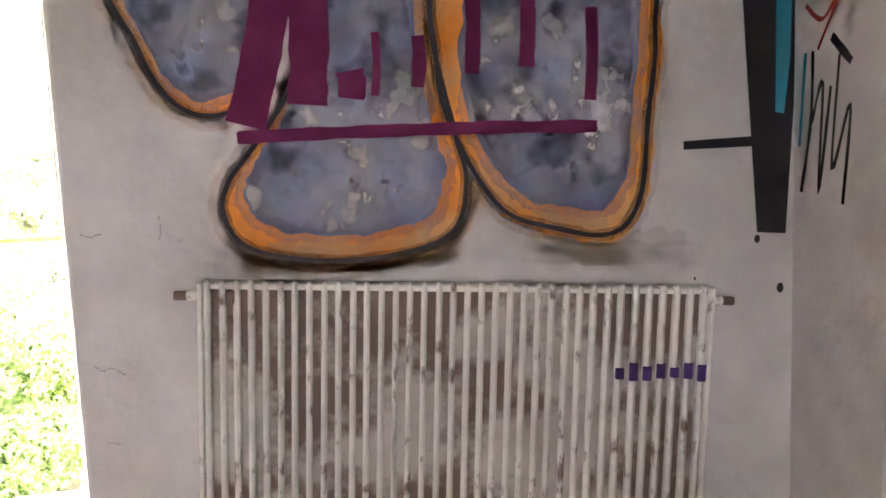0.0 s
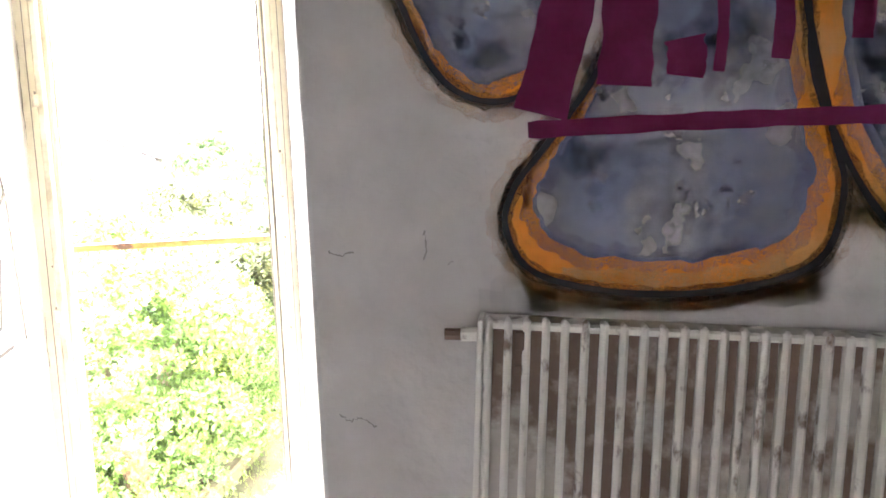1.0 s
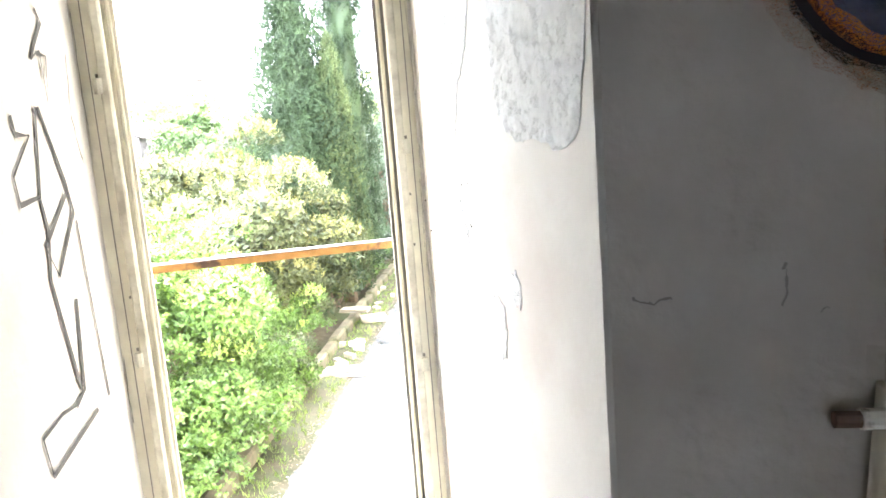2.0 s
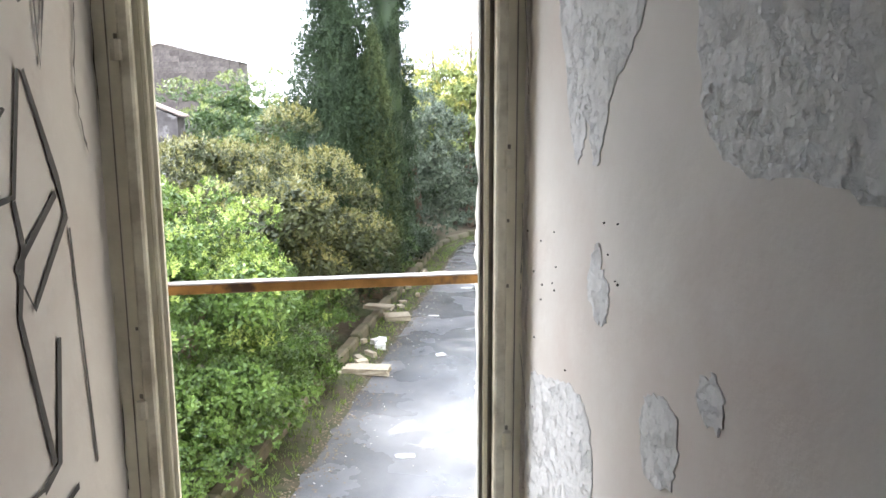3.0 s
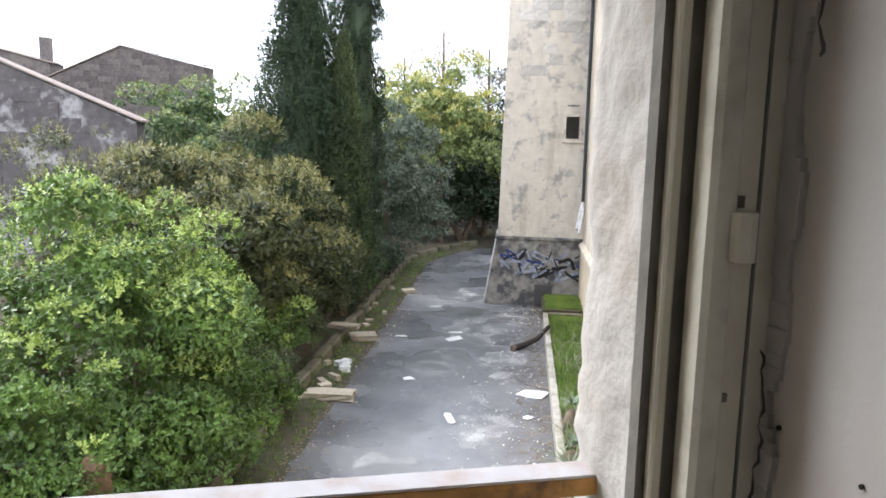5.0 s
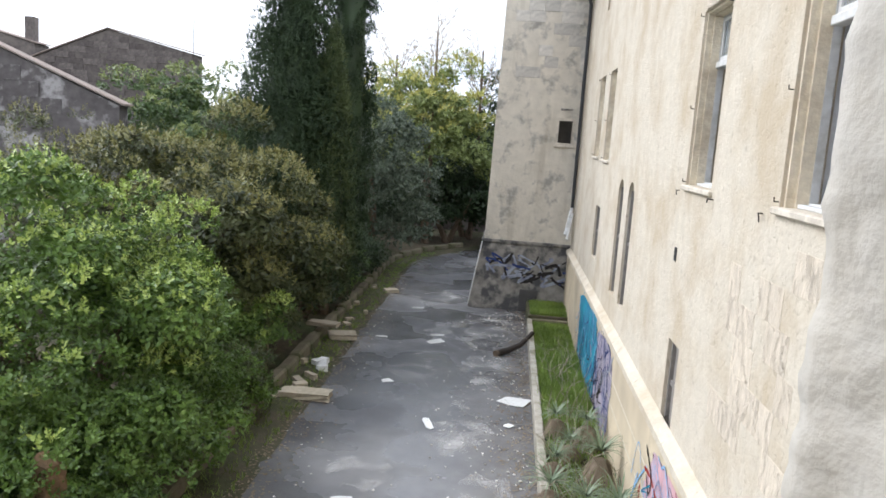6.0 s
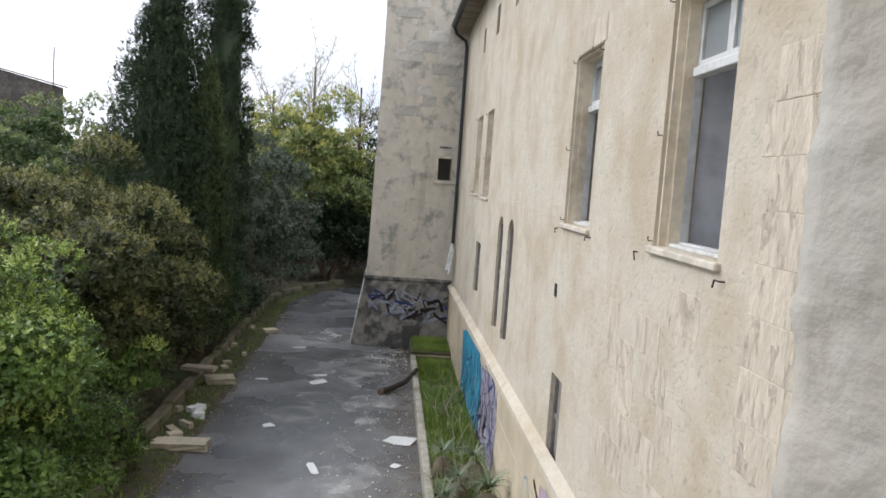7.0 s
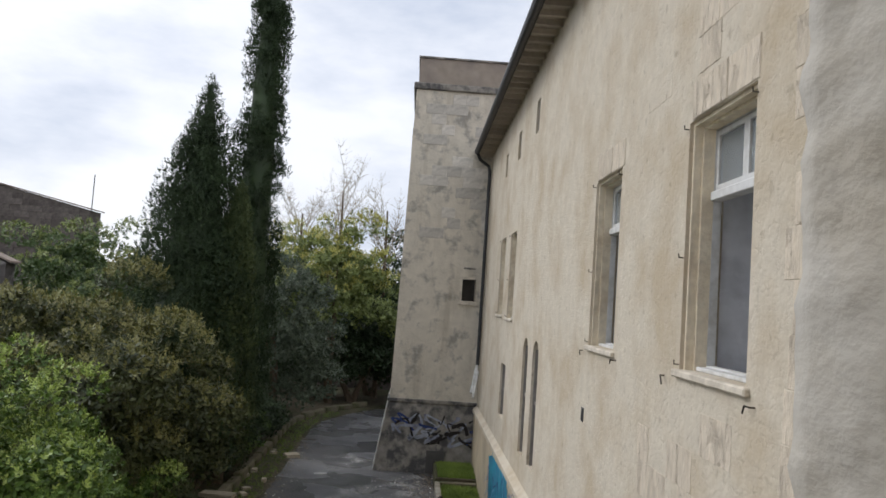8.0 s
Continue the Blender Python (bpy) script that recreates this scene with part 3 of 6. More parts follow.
def skin(name, plan, z0, z1, material, off, label, step=0.02, nz=60, amp=0.004, seed=3):
    """A coat of render on upright faces along a plan line, uneven, standing off to its right side and closed to the wall at both ends."""
    bm = bmesh.new()
    pts = []
    for p, q in zip(plan, plan[1:]):
        k = max(2, int(math.hypot(q[0] - p[0], q[1] - p[1]) / step))
        pts += [(p[0] + (q[0] - p[0]) * i / k, p[1] + (q[1] - p[1]) * i / k) for i in range(k)]
    pts.append(plan[-1])
    near = lambda p, q, s: (p[0] + (q[0] - p[0]) * s, p[1] + (q[1] - p[1]) * s)
    pts = [pts[0], near(pts[0], pts[1], .08), near(pts[0], pts[1], .16)] + pts[1:-1] + [near(pts[-1], pts[-2], .16), near(pts[-1], pts[-2], .08), pts[-1]]
    n, rows = len(pts), []
    for i, (x, y) in enumerate(pts):
        d = Vector((pts[min(i + 2, n - 1)][0] - pts[max(i - 2, 0)][0], pts[min(i + 2, n - 1)][1] - pts[max(i - 2, 0)][1]))
        nr = Vector((d.y, -d.x)).normalized()
        row = []
        for k in range(nz + 1):
            w = Vector((x, y, z0 + (z1 - z0) * k / nz))
            h = off + amp * (0.35 * noise.noise(w * 5 + Vector((seed, 0, 0))) + 0.40 * noise.noise(w * 15 + Vector((seed, 0, 0))) + 0.60 * noise.noise(w * 30) + 0.18 * noise.noise(w * 50))
            h = -0.01 if i in (0, n - 1) else max(h, 0.001)
            row.append(bm.verts.new((w.x + nr.x * h, w.y + nr.y * h, w.z)))
        rows.append(row)
    for u, v in zip(rows, rows[1:]):
        for k in range(nz):
            bm.faces.new((u[k], v[k], v[k + 1], u[k + 1]))
    ob = part(name, bm, material, smooth=True)
    return tagged(ob, label, "wall coating", kind="structure")


ZA, ZB = SILL_Z + 0.003, HEAD_Z - 0.003
skin("trim_reveal_1", [B_R, A_R], ZA, ZB, M_REVEAL, 0.008, "pale grey painted window reveal with peeling patches", 0.03, 60, 0.0006)
skin("trim_reveal_2", [A_L, B_L], ZA, ZB, M_REVEAL, 0.008, "cream painted window reveal with pencil lines", 0.03, 60, 0.0015, 9)
skin("trim_jamb_1", [(0.5, -0.20), C_R, F_R, E_R, D_R], G + 1, TOP_Z - 0.5, M_JAMB, 0.013, "rough cream render on the outer window jamb", 0.009, 760, 0.0105, 5)
skin("trim_jamb_2", [D_L, E_L, C_L], ZA, ZB, M_JAMB, 0.010, "rough cream render on the outer window jamb", 0.03, 90, 0.007, 8)

tagged(part("floor", box(-2.7, 2.3, -6.5, -1.64, -0.25, 0), M_ROOMFLOOR), "pale room floor, unseen", "floor", kind="structure")
tagged(part("ceiling", box(-2.7, 2.3, -6.5, -1.64, 3.0, 3.2), M_CEIL), "plain ceiling, unseen and darkened", "ceiling", kind="structure")
# West and south walls are unseen; their dark colour holds down the bounce.
tagged(part("wall_west", box(-2.7, -2.4, -6.5, -1.64, 0, 3.0), M_UNSEEN_WALL), "darkened plastered wall, unseen", "wall", kind="structure")
# The opening is added for the fill light; no window is seen here.
south = part("wall_south", wall_holes(-2.4, 1.93, 0, 3.0, [(-0.08, 0.48, 1.42, 2.08)], 0.3), M_UNSEEN_WALL)
south.matrix_basis = pose(0, -6.5, 0)
tagged(south, "darkened plastered wall with an added opening, unseen", "wall", kind="structure")
east = part("wall_east", wall_holes(1.64, 6.5, 0, 3.0, [(1.98, 2.95, 0.0, 2.05)], 0.3), M_PLASTER)
east.matrix_basis = pose(1.93, 0, 0, 0, 0, -90)
tagged(east, "dim plastered side wall with graffiti and a dark doorway", "wall", kind="structure")
# Closed boxes coloured near-black, so the doorway reads as unlit.
hall = bmesh.new()
for b6 in ((3.6, 3.8, -4, -1.6, 0, 3), (2.23, 3.8, -4.2, -4.0, 0, 3), (2.23, 3.8, -1.9, -1.7, 0, 3), (2.23, 3.8, -4, -1.7, -0.2, 0.0), (2.23, 3.8, -4, -1.7, 2.9, 3.1)):
    box(*b6, bm=hall)
tagged(part("wall_passage", hall, M_OPENING_DARK), "near-black passage behind the doorway, darkness put in its colour", "wall", kind="structure")

# ---- window frame of the room ----
WIN = Matrix.Translation((-0.350, -0.835, 0)) @ pose(0, 0, 0, 0, 0, 18.2)
window_1 = thing("window_1", WIN, "old olive-grey painted wooden window frame, casements gone", "window", kind="structure")
for sgn, HW in ((1, 0.289), (-1, 0.311)):
    st = part("stile", box(*sorted((sgn * (HW + 0.004), sgn * (HW + 0.115))), -0.030, 0.030, SILL_Z, HEAD_Z, bev=0.004), M_WOOD, window_1)
    part("bead", box(*sorted((sgn * (HW - 0.001), sgn * (HW + 0.020))), -0.037, -0.010, SILL_Z, HEAD_Z, bev=0.004), M_WOOD_LT, st, "worn pale bead")
    part("groove", box(*sorted((sgn * (HW - 0.008), sgn * (HW + 0.004))), -0.010, 0.004, SILL_Z, HEAD_Z), M_GAP if sgn > 0 else M_WOOD, st, "narrow rebate strip")
    part("bead", box(*sorted((sgn * (HW - 0.017), sgn * (HW - 0.008))), -0.012, 0.008, SILL_Z, HEAD_Z, bev=0.002), M_WOOD, st)
    part("groove", box(*sorted((sgn * (HW - 0.024), sgn * (HW - 0.017))), -0.004, 0.010, SILL_Z, HEAD_Z), M_GAP if sgn > 0 else M_WOOD, st)
    part("backing", box(*sorted((sgn * (HW - 0.017), sgn * (HW + 0.004))), 0.008, 0.022, SILL_Z, HEAD_Z), M_WOOD, st)
    part("moulding", box(*sorted((sgn * (HW + 0.036), sgn * (HW + 0.038))), -0.0315, -0.028, SILL_Z, HEAD_Z), M_GAP, st)
    for z in ((0.915, 1.44) if sgn > 0 else (1.02, 1.62)):
        pin = tube([(sgn * (HW + 0.022), -0.038, z - 0.018), (sgn * (HW + 0.022), -0.038, z + 0.014)], 0.009, 8)
        part("hinge_pin", pin, M_WOOD_LT, st, "stub of a hinge pin")
        part("screw_hole", box(*sorted((sgn * (HW + 0.018), sgn * (HW + 0.026))), -0.032, -0.026, z + 0.016, z + 0.024), M_GAP, st)
    for z in ((1.325, 1.205) if sgn > 0 else (1.157,)):
        part("screw_hole", box(*sorted((sgn * (HW + 0.020), sgn * (HW + 0.025))), -0.0315, -0.026, z, z + 0.006), M_GAP, st)
HW = 0.289
part("head_rail", box(-HW - 0.022, HW, -0.03, 0.03, HEAD_Z - 0.07, HEAD_Z, bev=0.004), M_WOOD, window_1)
part("bottom_rail", box(-HW - 0.022, HW, -0.03, 0.04, SILL_Z, SILL_Z + 0.06, bev=0.004), M_WOOD, window_1)

rail = thing("guard_bar", WIN, "rusty flat iron guard bar across the window opening", "guard bar")
iron = part("bar", box(-0.345, 0.318, 0.128, 0.156, 1.180, 1.198, bev=0.0015), M_RUST, rail)
# top face in a paler grey than the rusty sides
part("top_face", box(-0.345, 0.318, 0.127, 0.157, 1.1985, 1.201), M_BARTOP, iron, "paler grey top face")

# ---- flaking reveal: bare patches, holes and cracks ----
REV = Matrix.Translation((*B_R, 0)) @ Matrix.Rotation(math.atan2(A_R[1] - B_R[1], A_R[0] - B_R[0]), 4, "Z")
REV_OFF = -0.0092


def chip(ctrl, seed, parent, material, off=REV_OFF, name="bare_patch", thick=0.005, jag=0.005):
    """An uneven flake patch with a raised rim on the reveal."""
    rnd = random.Random(seed)
    pts = [(x + rnd.uniform(-jag, jag), z + rnd.uniform(-jag, jag)) for x, z in curve_pts(ctrl, True, 9)]
    bm = bmesh.new()
    f = bm.faces.new([bm.verts.new((x, off, z)) for x, z in pts])
    r = bmesh.ops.extrude_face_region(bm, geom=[f])
    bmesh.ops.translate(bm, vec=(0, thick, 0), verts=[v for v in r["geom"] if isinstance(v, bmesh.types.BMVert)])
    bmesh.ops.recalc_face_normals(bm, faces=bm.faces)
    ob = part(name, bm, material, parent)
    return ob

# ---- radiator ----
RADX, RADW, RAD_Z0, RAD_Z1 = 0.61, 1.10, 0.30, 1.168
radiator = thing("radiator", pose(RADX, -1.645, RAD_Z1, 0, 3.3, 0), "rust-stained cream ribbed steel radiator on the wall", "radiator")
M_RAD = mat("radiator_enamel", (0.78, 0.73, 0.64), 0.5, 0.12, 30, 0.15, 60, tint=(0.20, 0.12, 0.075), tint_amt=0.9, tint_scale=18, spec=0.4, lo=0.58, hi=0.66, shift=True, stretch=(1.0, 1.0, 0.55))
M_RADBACK = mat("radiator_rust", (0.50, 0.43, 0.36), 0.8, 0.2, 12, 0.3, 50, tint=(0.15, 0.09, 0.06), tint_amt=0.9, tint_scale=3.2, lo=0.44, hi=0.52)
HGT = RAD_Z1 - RAD_Z0
part("body", box(0, RADW, -0.055, -0.02, -HGT, -0.012, bev=0.006), M_RADBACK, radiator, "rusty channelled plate")
part("top_grille", box(-0.004, RADW + 0.004, -0.070, -0.01, -0.020, -0.006, bev=0.004), M_RAD, radiator)
part("side_panel", box(-0.006, 0.004, -0.082, -0.01, -HGT, -0.004, bev=0.002), M_RAD, radiator)
part("side_panel", box(RADW - 0.004, RADW + 0.006, -0.082, -0.01, -HGT, -0.004, bev=0.002), M_RAD, radiator)
rib = None
N_RIB = 36
for i in range(N_RIB):
    x = 0.012 + (RADW - 0.024) * i / (N_RIB - 1)
    if rib is None:
        rib = part("rib", box(-0.0065, 0.0065, -0.076, -0.05, -HGT + 0.01, 0.0, bev=0.005), M_RAD, radiator)
        rib.matrix_basis = pose(x, 0, 0)
    else:
        share("rib", rib, pose(x + random.uniform(-0.0012, 0.0012), random.uniform(-0.002, 0.002), random.uniform(-0.003, 0.002), 0, random.uniform(-0.12, 0.12), 0), radiator)
for i in range(29, 36):
    x = 0.012 + (RADW - 0.024) * i / (N_RIB - 1)
    part("mark", box(x - 0.0095, x + 0.0095, -0.0795, -0.070, -0.208 + random.uniform(-0.006, 0.004), -0.180 + random.uniform(-0.005, 0.008), bev=0.002), P_VIOLET, radiator, "violet marker dab")
for x0, sg in ((0.0, -1), (RADW, 1)):
    bm = tube([(x0, -0.045, -0.035), (x0 + sg * 0.035, -0.045, -0.037)], 0.012, 10)
    stub = part("valve_stub", bm, M_RAD, radiator)
    part("valve_cap", tube([(x0 + sg * 0.035, -0.045, -0.037), (x0 + sg * 0.062, -0.045, -0.038)], 0.010, 8), M_RADBACK, stub, "dark corroded valve cap")
part("bracket", box(0.055, 0.070, -0.083, -0.072, -0.05, -0.02, bev=0.002), M_RADBACK, radiator)
part("bracket", box(0.055, 0.068, -0.083, -0.072, -0.092, -0.075, bev=0.002), M_RADBACK, radiator)

# ---- spray painting over the radiator ----
YW = -1.6405
mural = thing("graffiti", pose(0, 0, 0), "spray-painted bubble letters in slate blue, orange and black", "graffiti")
BUB_L = [(0.650, 1.30), (0.665, 1.37), (0.72, 1.44), (0.80, 1.55), (0.86, 1.68), (0.90, 1.84), (1.10, 1.84), (1.12, 1.66), (1.165, 1.45), (1.185, 1.35), (1.15, 1.24), (1.02, 1.195), (0.85, 1.19), (0.70, 1.225)]
BUB_R = [(1.165, 1.45), (1.13, 1.60), (1.16, 1.84), (1.57, 1.84), (1.612, 1.66), (1.595, 1.48), (1.575, 1.30), (1.51, 1.222), (1.38, 1.24), (1.26, 1.29)]
BUB_T = [(0.46, 1.80), (0.49, 1.67), (0.545, 1.56), (0.62, 1.515), (0.70, 1.535), (0.755, 1.64), (0.78, 1.80)]


def inset(pts, k, up):
    cx, cz = sum(p[0] for p in pts) / len(pts), sum(p[1] for p in pts) / len(pts) + up
    return [(cx + (x - cx) * k, cz + (z - cz) * k) for x, z in pts]


for i, ctrl in enumerate((BUB_L, BUB_R, BUB_T)):
    line = curve_pts(ctrl, True, 8)
    part("orange_field", patch(line, YW - 0.00044 - 0.00004 * i), P_ORANGE, mural, "burnt orange spray field")
    rnd = random.Random(40 + i)
    inner = [(x + 0.007 * noise.noise(Vector((x * 22, z * 22, i))) + rnd.uniform(-0.003, 0.003), z + 0.009 * noise.noise(Vector((x * 22, z * 22, i + 5))) + rnd.uniform(-0.003, 0.003)) for x, z in inset(line, 0.82, 0.040)]
    part("blue_field", patch(inner, YW - 0.00077 - 0.00004 * i), P_BLUE, mural, "blotchy slate blue filling")
    part("white_daub", patch(inset(inner, 0.97, 0), YW - 0.00086 - 0.00004 * i), P_DAUB_WHITE, mural, "white brush daubs")
    part("navy_daub", patch(inset(inner, 0.93, 0.01), YW - 0.00091 - 0.00004 * i), P_DAUB_NAVY, mural, "dark blue daubs")
    part("blue_mist", ribbon(inner, 0.045, YW - 0.00081 - 0.00004 * i, True, rough=0.4, seed=i + 70), P_MIST_BLUE, mural, "soft blue overspray")
    part("orange_mist", ribbon(line, 0.060, YW - 0.00022 - 0.00002 * i, True, rough=0.2, seed=i + 20), P_MIST_ORANGE, mural, "soft orange overspray")
    part("orange_haze", ribbon(line, 0.110, YW - 0.00013 - 0.00002 * i, True, rough=0.25, seed=i + 50), P_HAZE_ORANGE, mural, "thin orange overspray")
    part("black_haze", ribbon(line, 0.058, YW - 0.00101 - 0.00004 * i, True, rough=0.25, seed=i + 60), P_HAZE_BLACK, mural, "thin black overspray")
    part("black_mist", ribbon(line, 0.027, YW - 0.00095 - 0.00004 * i, True, rough=0.2, seed=i + 30), P_MIST_BLACK, mural, "soft black overspray")
    part("outline", ribbon(line, 0.011, YW - 0.00110 - 0.00004 * i, True, rough=0.12, seed=i), P_BLACK, mural, "soft black outline")
part("orange_glow", ribbon(curve_pts(BUB_R[3:10], False, 8), 0.034, YW - 0.00033, rough=0.2, seed=8), P_ORANGE, mural)
for c, w in ((((0.74, 1.222), (0.86, 1.21), (1.0, 1.212), (1.10, 1.235)), 0.034), (((0.54, 1.60), (0.60, 1.545), (0.66, 1.555)), 0.03), (((1.33, 1.275), (1.42, 1.25), (1.50, 1.245)), 0.025)):
    part("tan_band", ribbon(curve_pts(c, False, 8), w, YW - 0.00088, rough=0.3, seed=4), P_MIST_TAN, mural, "tan sprayed band")
part("orange_streak", ribbon(curve_pts([(1.14, 1.47), (1.15, 1.56), (1.165, 1.75)], False, 6), 0.05, YW - 0.00099, rough=0.3), P_ORANGE, mural)
for x in (1.225, 1.305):
    part("white_drip", ribbon([(x, 1.60), (x + 0.008, 1.49)], 0.022, YW - 0.00106, rough=0.3), P_BRUSH_WHITE, mural, "pale drip")

rnd = random.Random(77)
for k, (x0, x1, z0, z1, n) in enumerate(((.78, 1.08, 1.30, 1.60, 16), (1.22, 1.52, 1.32, 1.66, 18), (.56, .66, 1.60, 1.72, 4))):
    for i in range(n):
        x, z, a, L = rnd.uniform(x0, x1), rnd.uniform(z0, z1), rnd.uniform(1.1, 2.2), rnd.uniform(.04, .10)
        c = [(x + L * t * math.cos(a) + .008 * math.sin(5 * t + i), z + L * t * math.sin(a)) for t in (-.5, -.2, .1, .5)]
        part("brush_stroke", ribbon(curve_pts(c, False, 5), rnd.uniform(.016, .034), YW - .00097 - .000002 * (i + 20 * k), rough=.35, seed=i), P_BRUSH_NAVY if i % 3 == 0 else P_BRUSH_WHITE, mural)
soot = thing("soot_stain", pose(0, 0, 0), "brown soot stain on the plaster over the radiator", "stain")
for k, (z, w) in enumerate(((1.185, .035), (1.195, .055), (1.205, .085))):
    part("stain", ribbon(curve_pts([(.60 + .02 * k, z - .005), (.85, z - .01), (1.15, z), (1.45, z - .015), (1.72 - .02 * k, z - .03)], False, 12), w, YW - 0.00007 - 0.00002 * k, rough=.3, seed=k), P_MIST_SOOT, soot)

tag_bars = thing("marker_tag", pose(0, 0, 0), "broad purple marker bars and underline over the bubble letters", "graffiti")
YT = YW - 0.00176
for k, (p, q, w) in enumerate((((0.71, 1.49), (0.79, 1.80), 0.085), ((0.86, 1.80), (0.845, 1.53), 0.085), ((0.94, 1.60), (0.94, 1.54), 0.06), ((0.998, 1.68), (0.992, 1.545), 0.018),
                               ((1.09, 1.67), (1.085, 1.56), 0.03), ((1.21, 1.80), (1.205, 1.585), 0.032), ((1.33, 1.80), (1.325, 1.595), 0.034), ((1.47, 1.72), (1.465, 1.52), 0.028))):
    part("stroke", ribbon(curve_pts([p, ((p[0] + q[0]) / 2 + 0.004, (p[1] + q[1]) / 2), q], False, 6), w, YT - 0.00003 * k, rough=0.08, seed=k), P_PURPLE, tag_bars)
part("underline", ribbon(curve_pts([(0.69, 1.465), (0.90, 1.468), (1.20, 1.468), (1.48, 1.462)], False, 8), 0.028, YT - 0.0004, rough=0.12), P_PURPLE, tag_bars)

stroke2 = thing("spray_stroke", pose(0, 0, 0), "broad black and cyan spray stroke in the room corner", "graffiti")
part("black_band", patch([(1.80, 1.85), (1.93 - 0.002, 1.85), (1.93 - 0.002, 1.50), (1.912, 1.205), (1.845, 1.21), (1.83, 1.45)], YW - 0.00044), P_BLACK, stroke2)
part("cyan_band", patch([(1.885, 1.85), (1.922, 1.85), (1.918, 1.60), (1.905, 1.475), (1.885, 1.48)], YW - 0.00066), P_CYAN, stroke2)
part("cross_bar", patch([(1.675, 1.422), (1.84, 1.428), (1.84, 1.405), (1.675, 1.403)], YW - 0.00055), P_BLACK, stroke2)

side_tag = thing("side_tag", pose(1.929, 0, 0, 0, 0, -90), "black, cyan and red marker scrawl on the side wall", "graffiti")
for k, (c, w, m_) in enumerate(((((1.69, 1.60), (1.67, 1.40)), 0.012, P_CYAN), (((1.72, 1.60), (1.715, 1.45), (1.68, 1.30)), 0.012, P_BLACK), (((1.72, 1.45), (1.76, 1.53), (1.75, 1.30), (1.79, 1.52)), 0.010, P_BLACK),
                               (((1.79, 1.62), (1.86, 1.56)), 0.02, P_BLACK), (((1.82, 1.58), (1.80, 1.35), (1.86, 1.48), (1.84, 1.28)), 0.010, P_BLACK), (((1.69, 1.70), (1.76, 1.66), (1.84, 1.73), (1.74, 1.60)), 0.010, P_RED))):
    part("stroke", ribbon(curve_pts(c, False, 6), w, -0.003 - 0.0002 * k, rough=0.2, seed=k), m_, side_tag)

# ---- pencil drawing on the left reveal ----
LREV = Matrix.Translation((*A_L, 0)) @ Matrix.Rotation(math.atan2(B_L[1] - A_L[1], B_L[0] - A_L[0]), 4, "Z")
drawing = thing("wall_drawing", LREV, "angular grey pencil line drawing on cream paint", "drawing")
for k, c in enumerate((((0.471, 1.748), (0.493, 1.726), (0.415, 1.653), (0.464, 1.673), (0.468, 1.577), (0.494, 1.665), (0.446, 1.666)),
                       ((0.412, 1.57), (0.489, 1.43), (0.51, 1.374), (0.386, 1.269), (0.344, 1.327), (0.48, 1.409)),
                       ((0.287, 1.553), (0.296, 1.522), (0.353, 1.521), (0.261, 1.455), (0.27, 1.408), (0.357, 1.415), (0.399, 1.57)),
                       ((0.355, 1.41), (0.369, 1.354), (0.343, 1.267), (0.403, 1.05)),
                       ((0.518, 1.356), (0.531, 1.206), (0.551, 0.985)),
                       ((0.45, 1.213), (0.417, 1.045), (0.363, 1.031)),
                       ((0.473, 0.984), (0.219, 0.963), (0.202, 1.035), (0.295, 1.042), (0.378, 1.031)))):
    part("line", ribbon(c, 0.009 + 0.004 * (k % 2), -0.0105, rough=0.35, seed=k), P_GREY, drawing)

# ---- reveal damage ----
flakes = thing("flaking_paint", REV, "bare grey plaster patches where paint has flaked off", "peeling paint")
RL = math.hypot(A_R[0] - B_R[0], A_R[1] - B_R[1])
for k, c in enumerate(([(0.16, 1.74), (0.205, 1.60), (0.25, 1.46), (0.28, 1.455), (0.30, 1.50), (0.335, 1.44), (0.38, 1.54), (0.47, 1.64), (0.51, 1.80), (0.42, 1.92), (0.20, 1.92)],
                       [(0.335, 1.325), (0.355, 1.335), (0.368, 1.30), (0.388, 1.285), (0.382, 1.235), (0.35, 1.23), (0.318, 1.27)],
                       [(0.05, 1.04), (0.15, 1.075), (0.265, 1.10), (0.34, 1.06), (0.35, 0.92), (0.28, 0.78), (0.10, 0.76), (0.03, 0.90)],
                       [(0.50, 1.16), (0.545, 1.185), (0.585, 1.17), (0.575, 1.09), (0.51, 1.08)], [(0.625, 1.23), (0.662, 1.248), (0.672, 1.20), (0.637, 1.195)],
                       [(0.585, 1.76), (0.598, 1.54), (0.65, 1.465), (0.76, 1.455), (0.92, 1.48), (0.94, 1.85), (0.68, 1.90)])):
    chip(c, 60 + k, flakes, M_BARE)
holes = thing("nail_holes", REV, "small dark nail holes scattered over the reveal", "wall damage")
rnd = random.Random(12)
for k, (x, z) in enumerate(((0.108, 1.304), (0.172, 1.328), (0.185, 1.273), (0.118, 1.23), (0.168, 1.243), (0.178, 1.233), (0.113, 1.203), (0.036, 1.311), (0.072, 1.244), (0.369, 1.368), (0.412, 1.372), (0.383, 1.327), (0.418, 1.293), (0.409, 1.296), (0.079, 1.127), (0.236, 1.117), (0.08, 0.997))):
    ob = part("hole", tube([(x, -0.0100, z), (x + rnd.uniform(-0.002, 0.002), -0.006, z)], rnd.uniform(0.0010, 0.0020), 6), P_BLACK, holes)
crack = thing("wall_crack", REV, "thin crack where plaster meets the window frame", "crack")
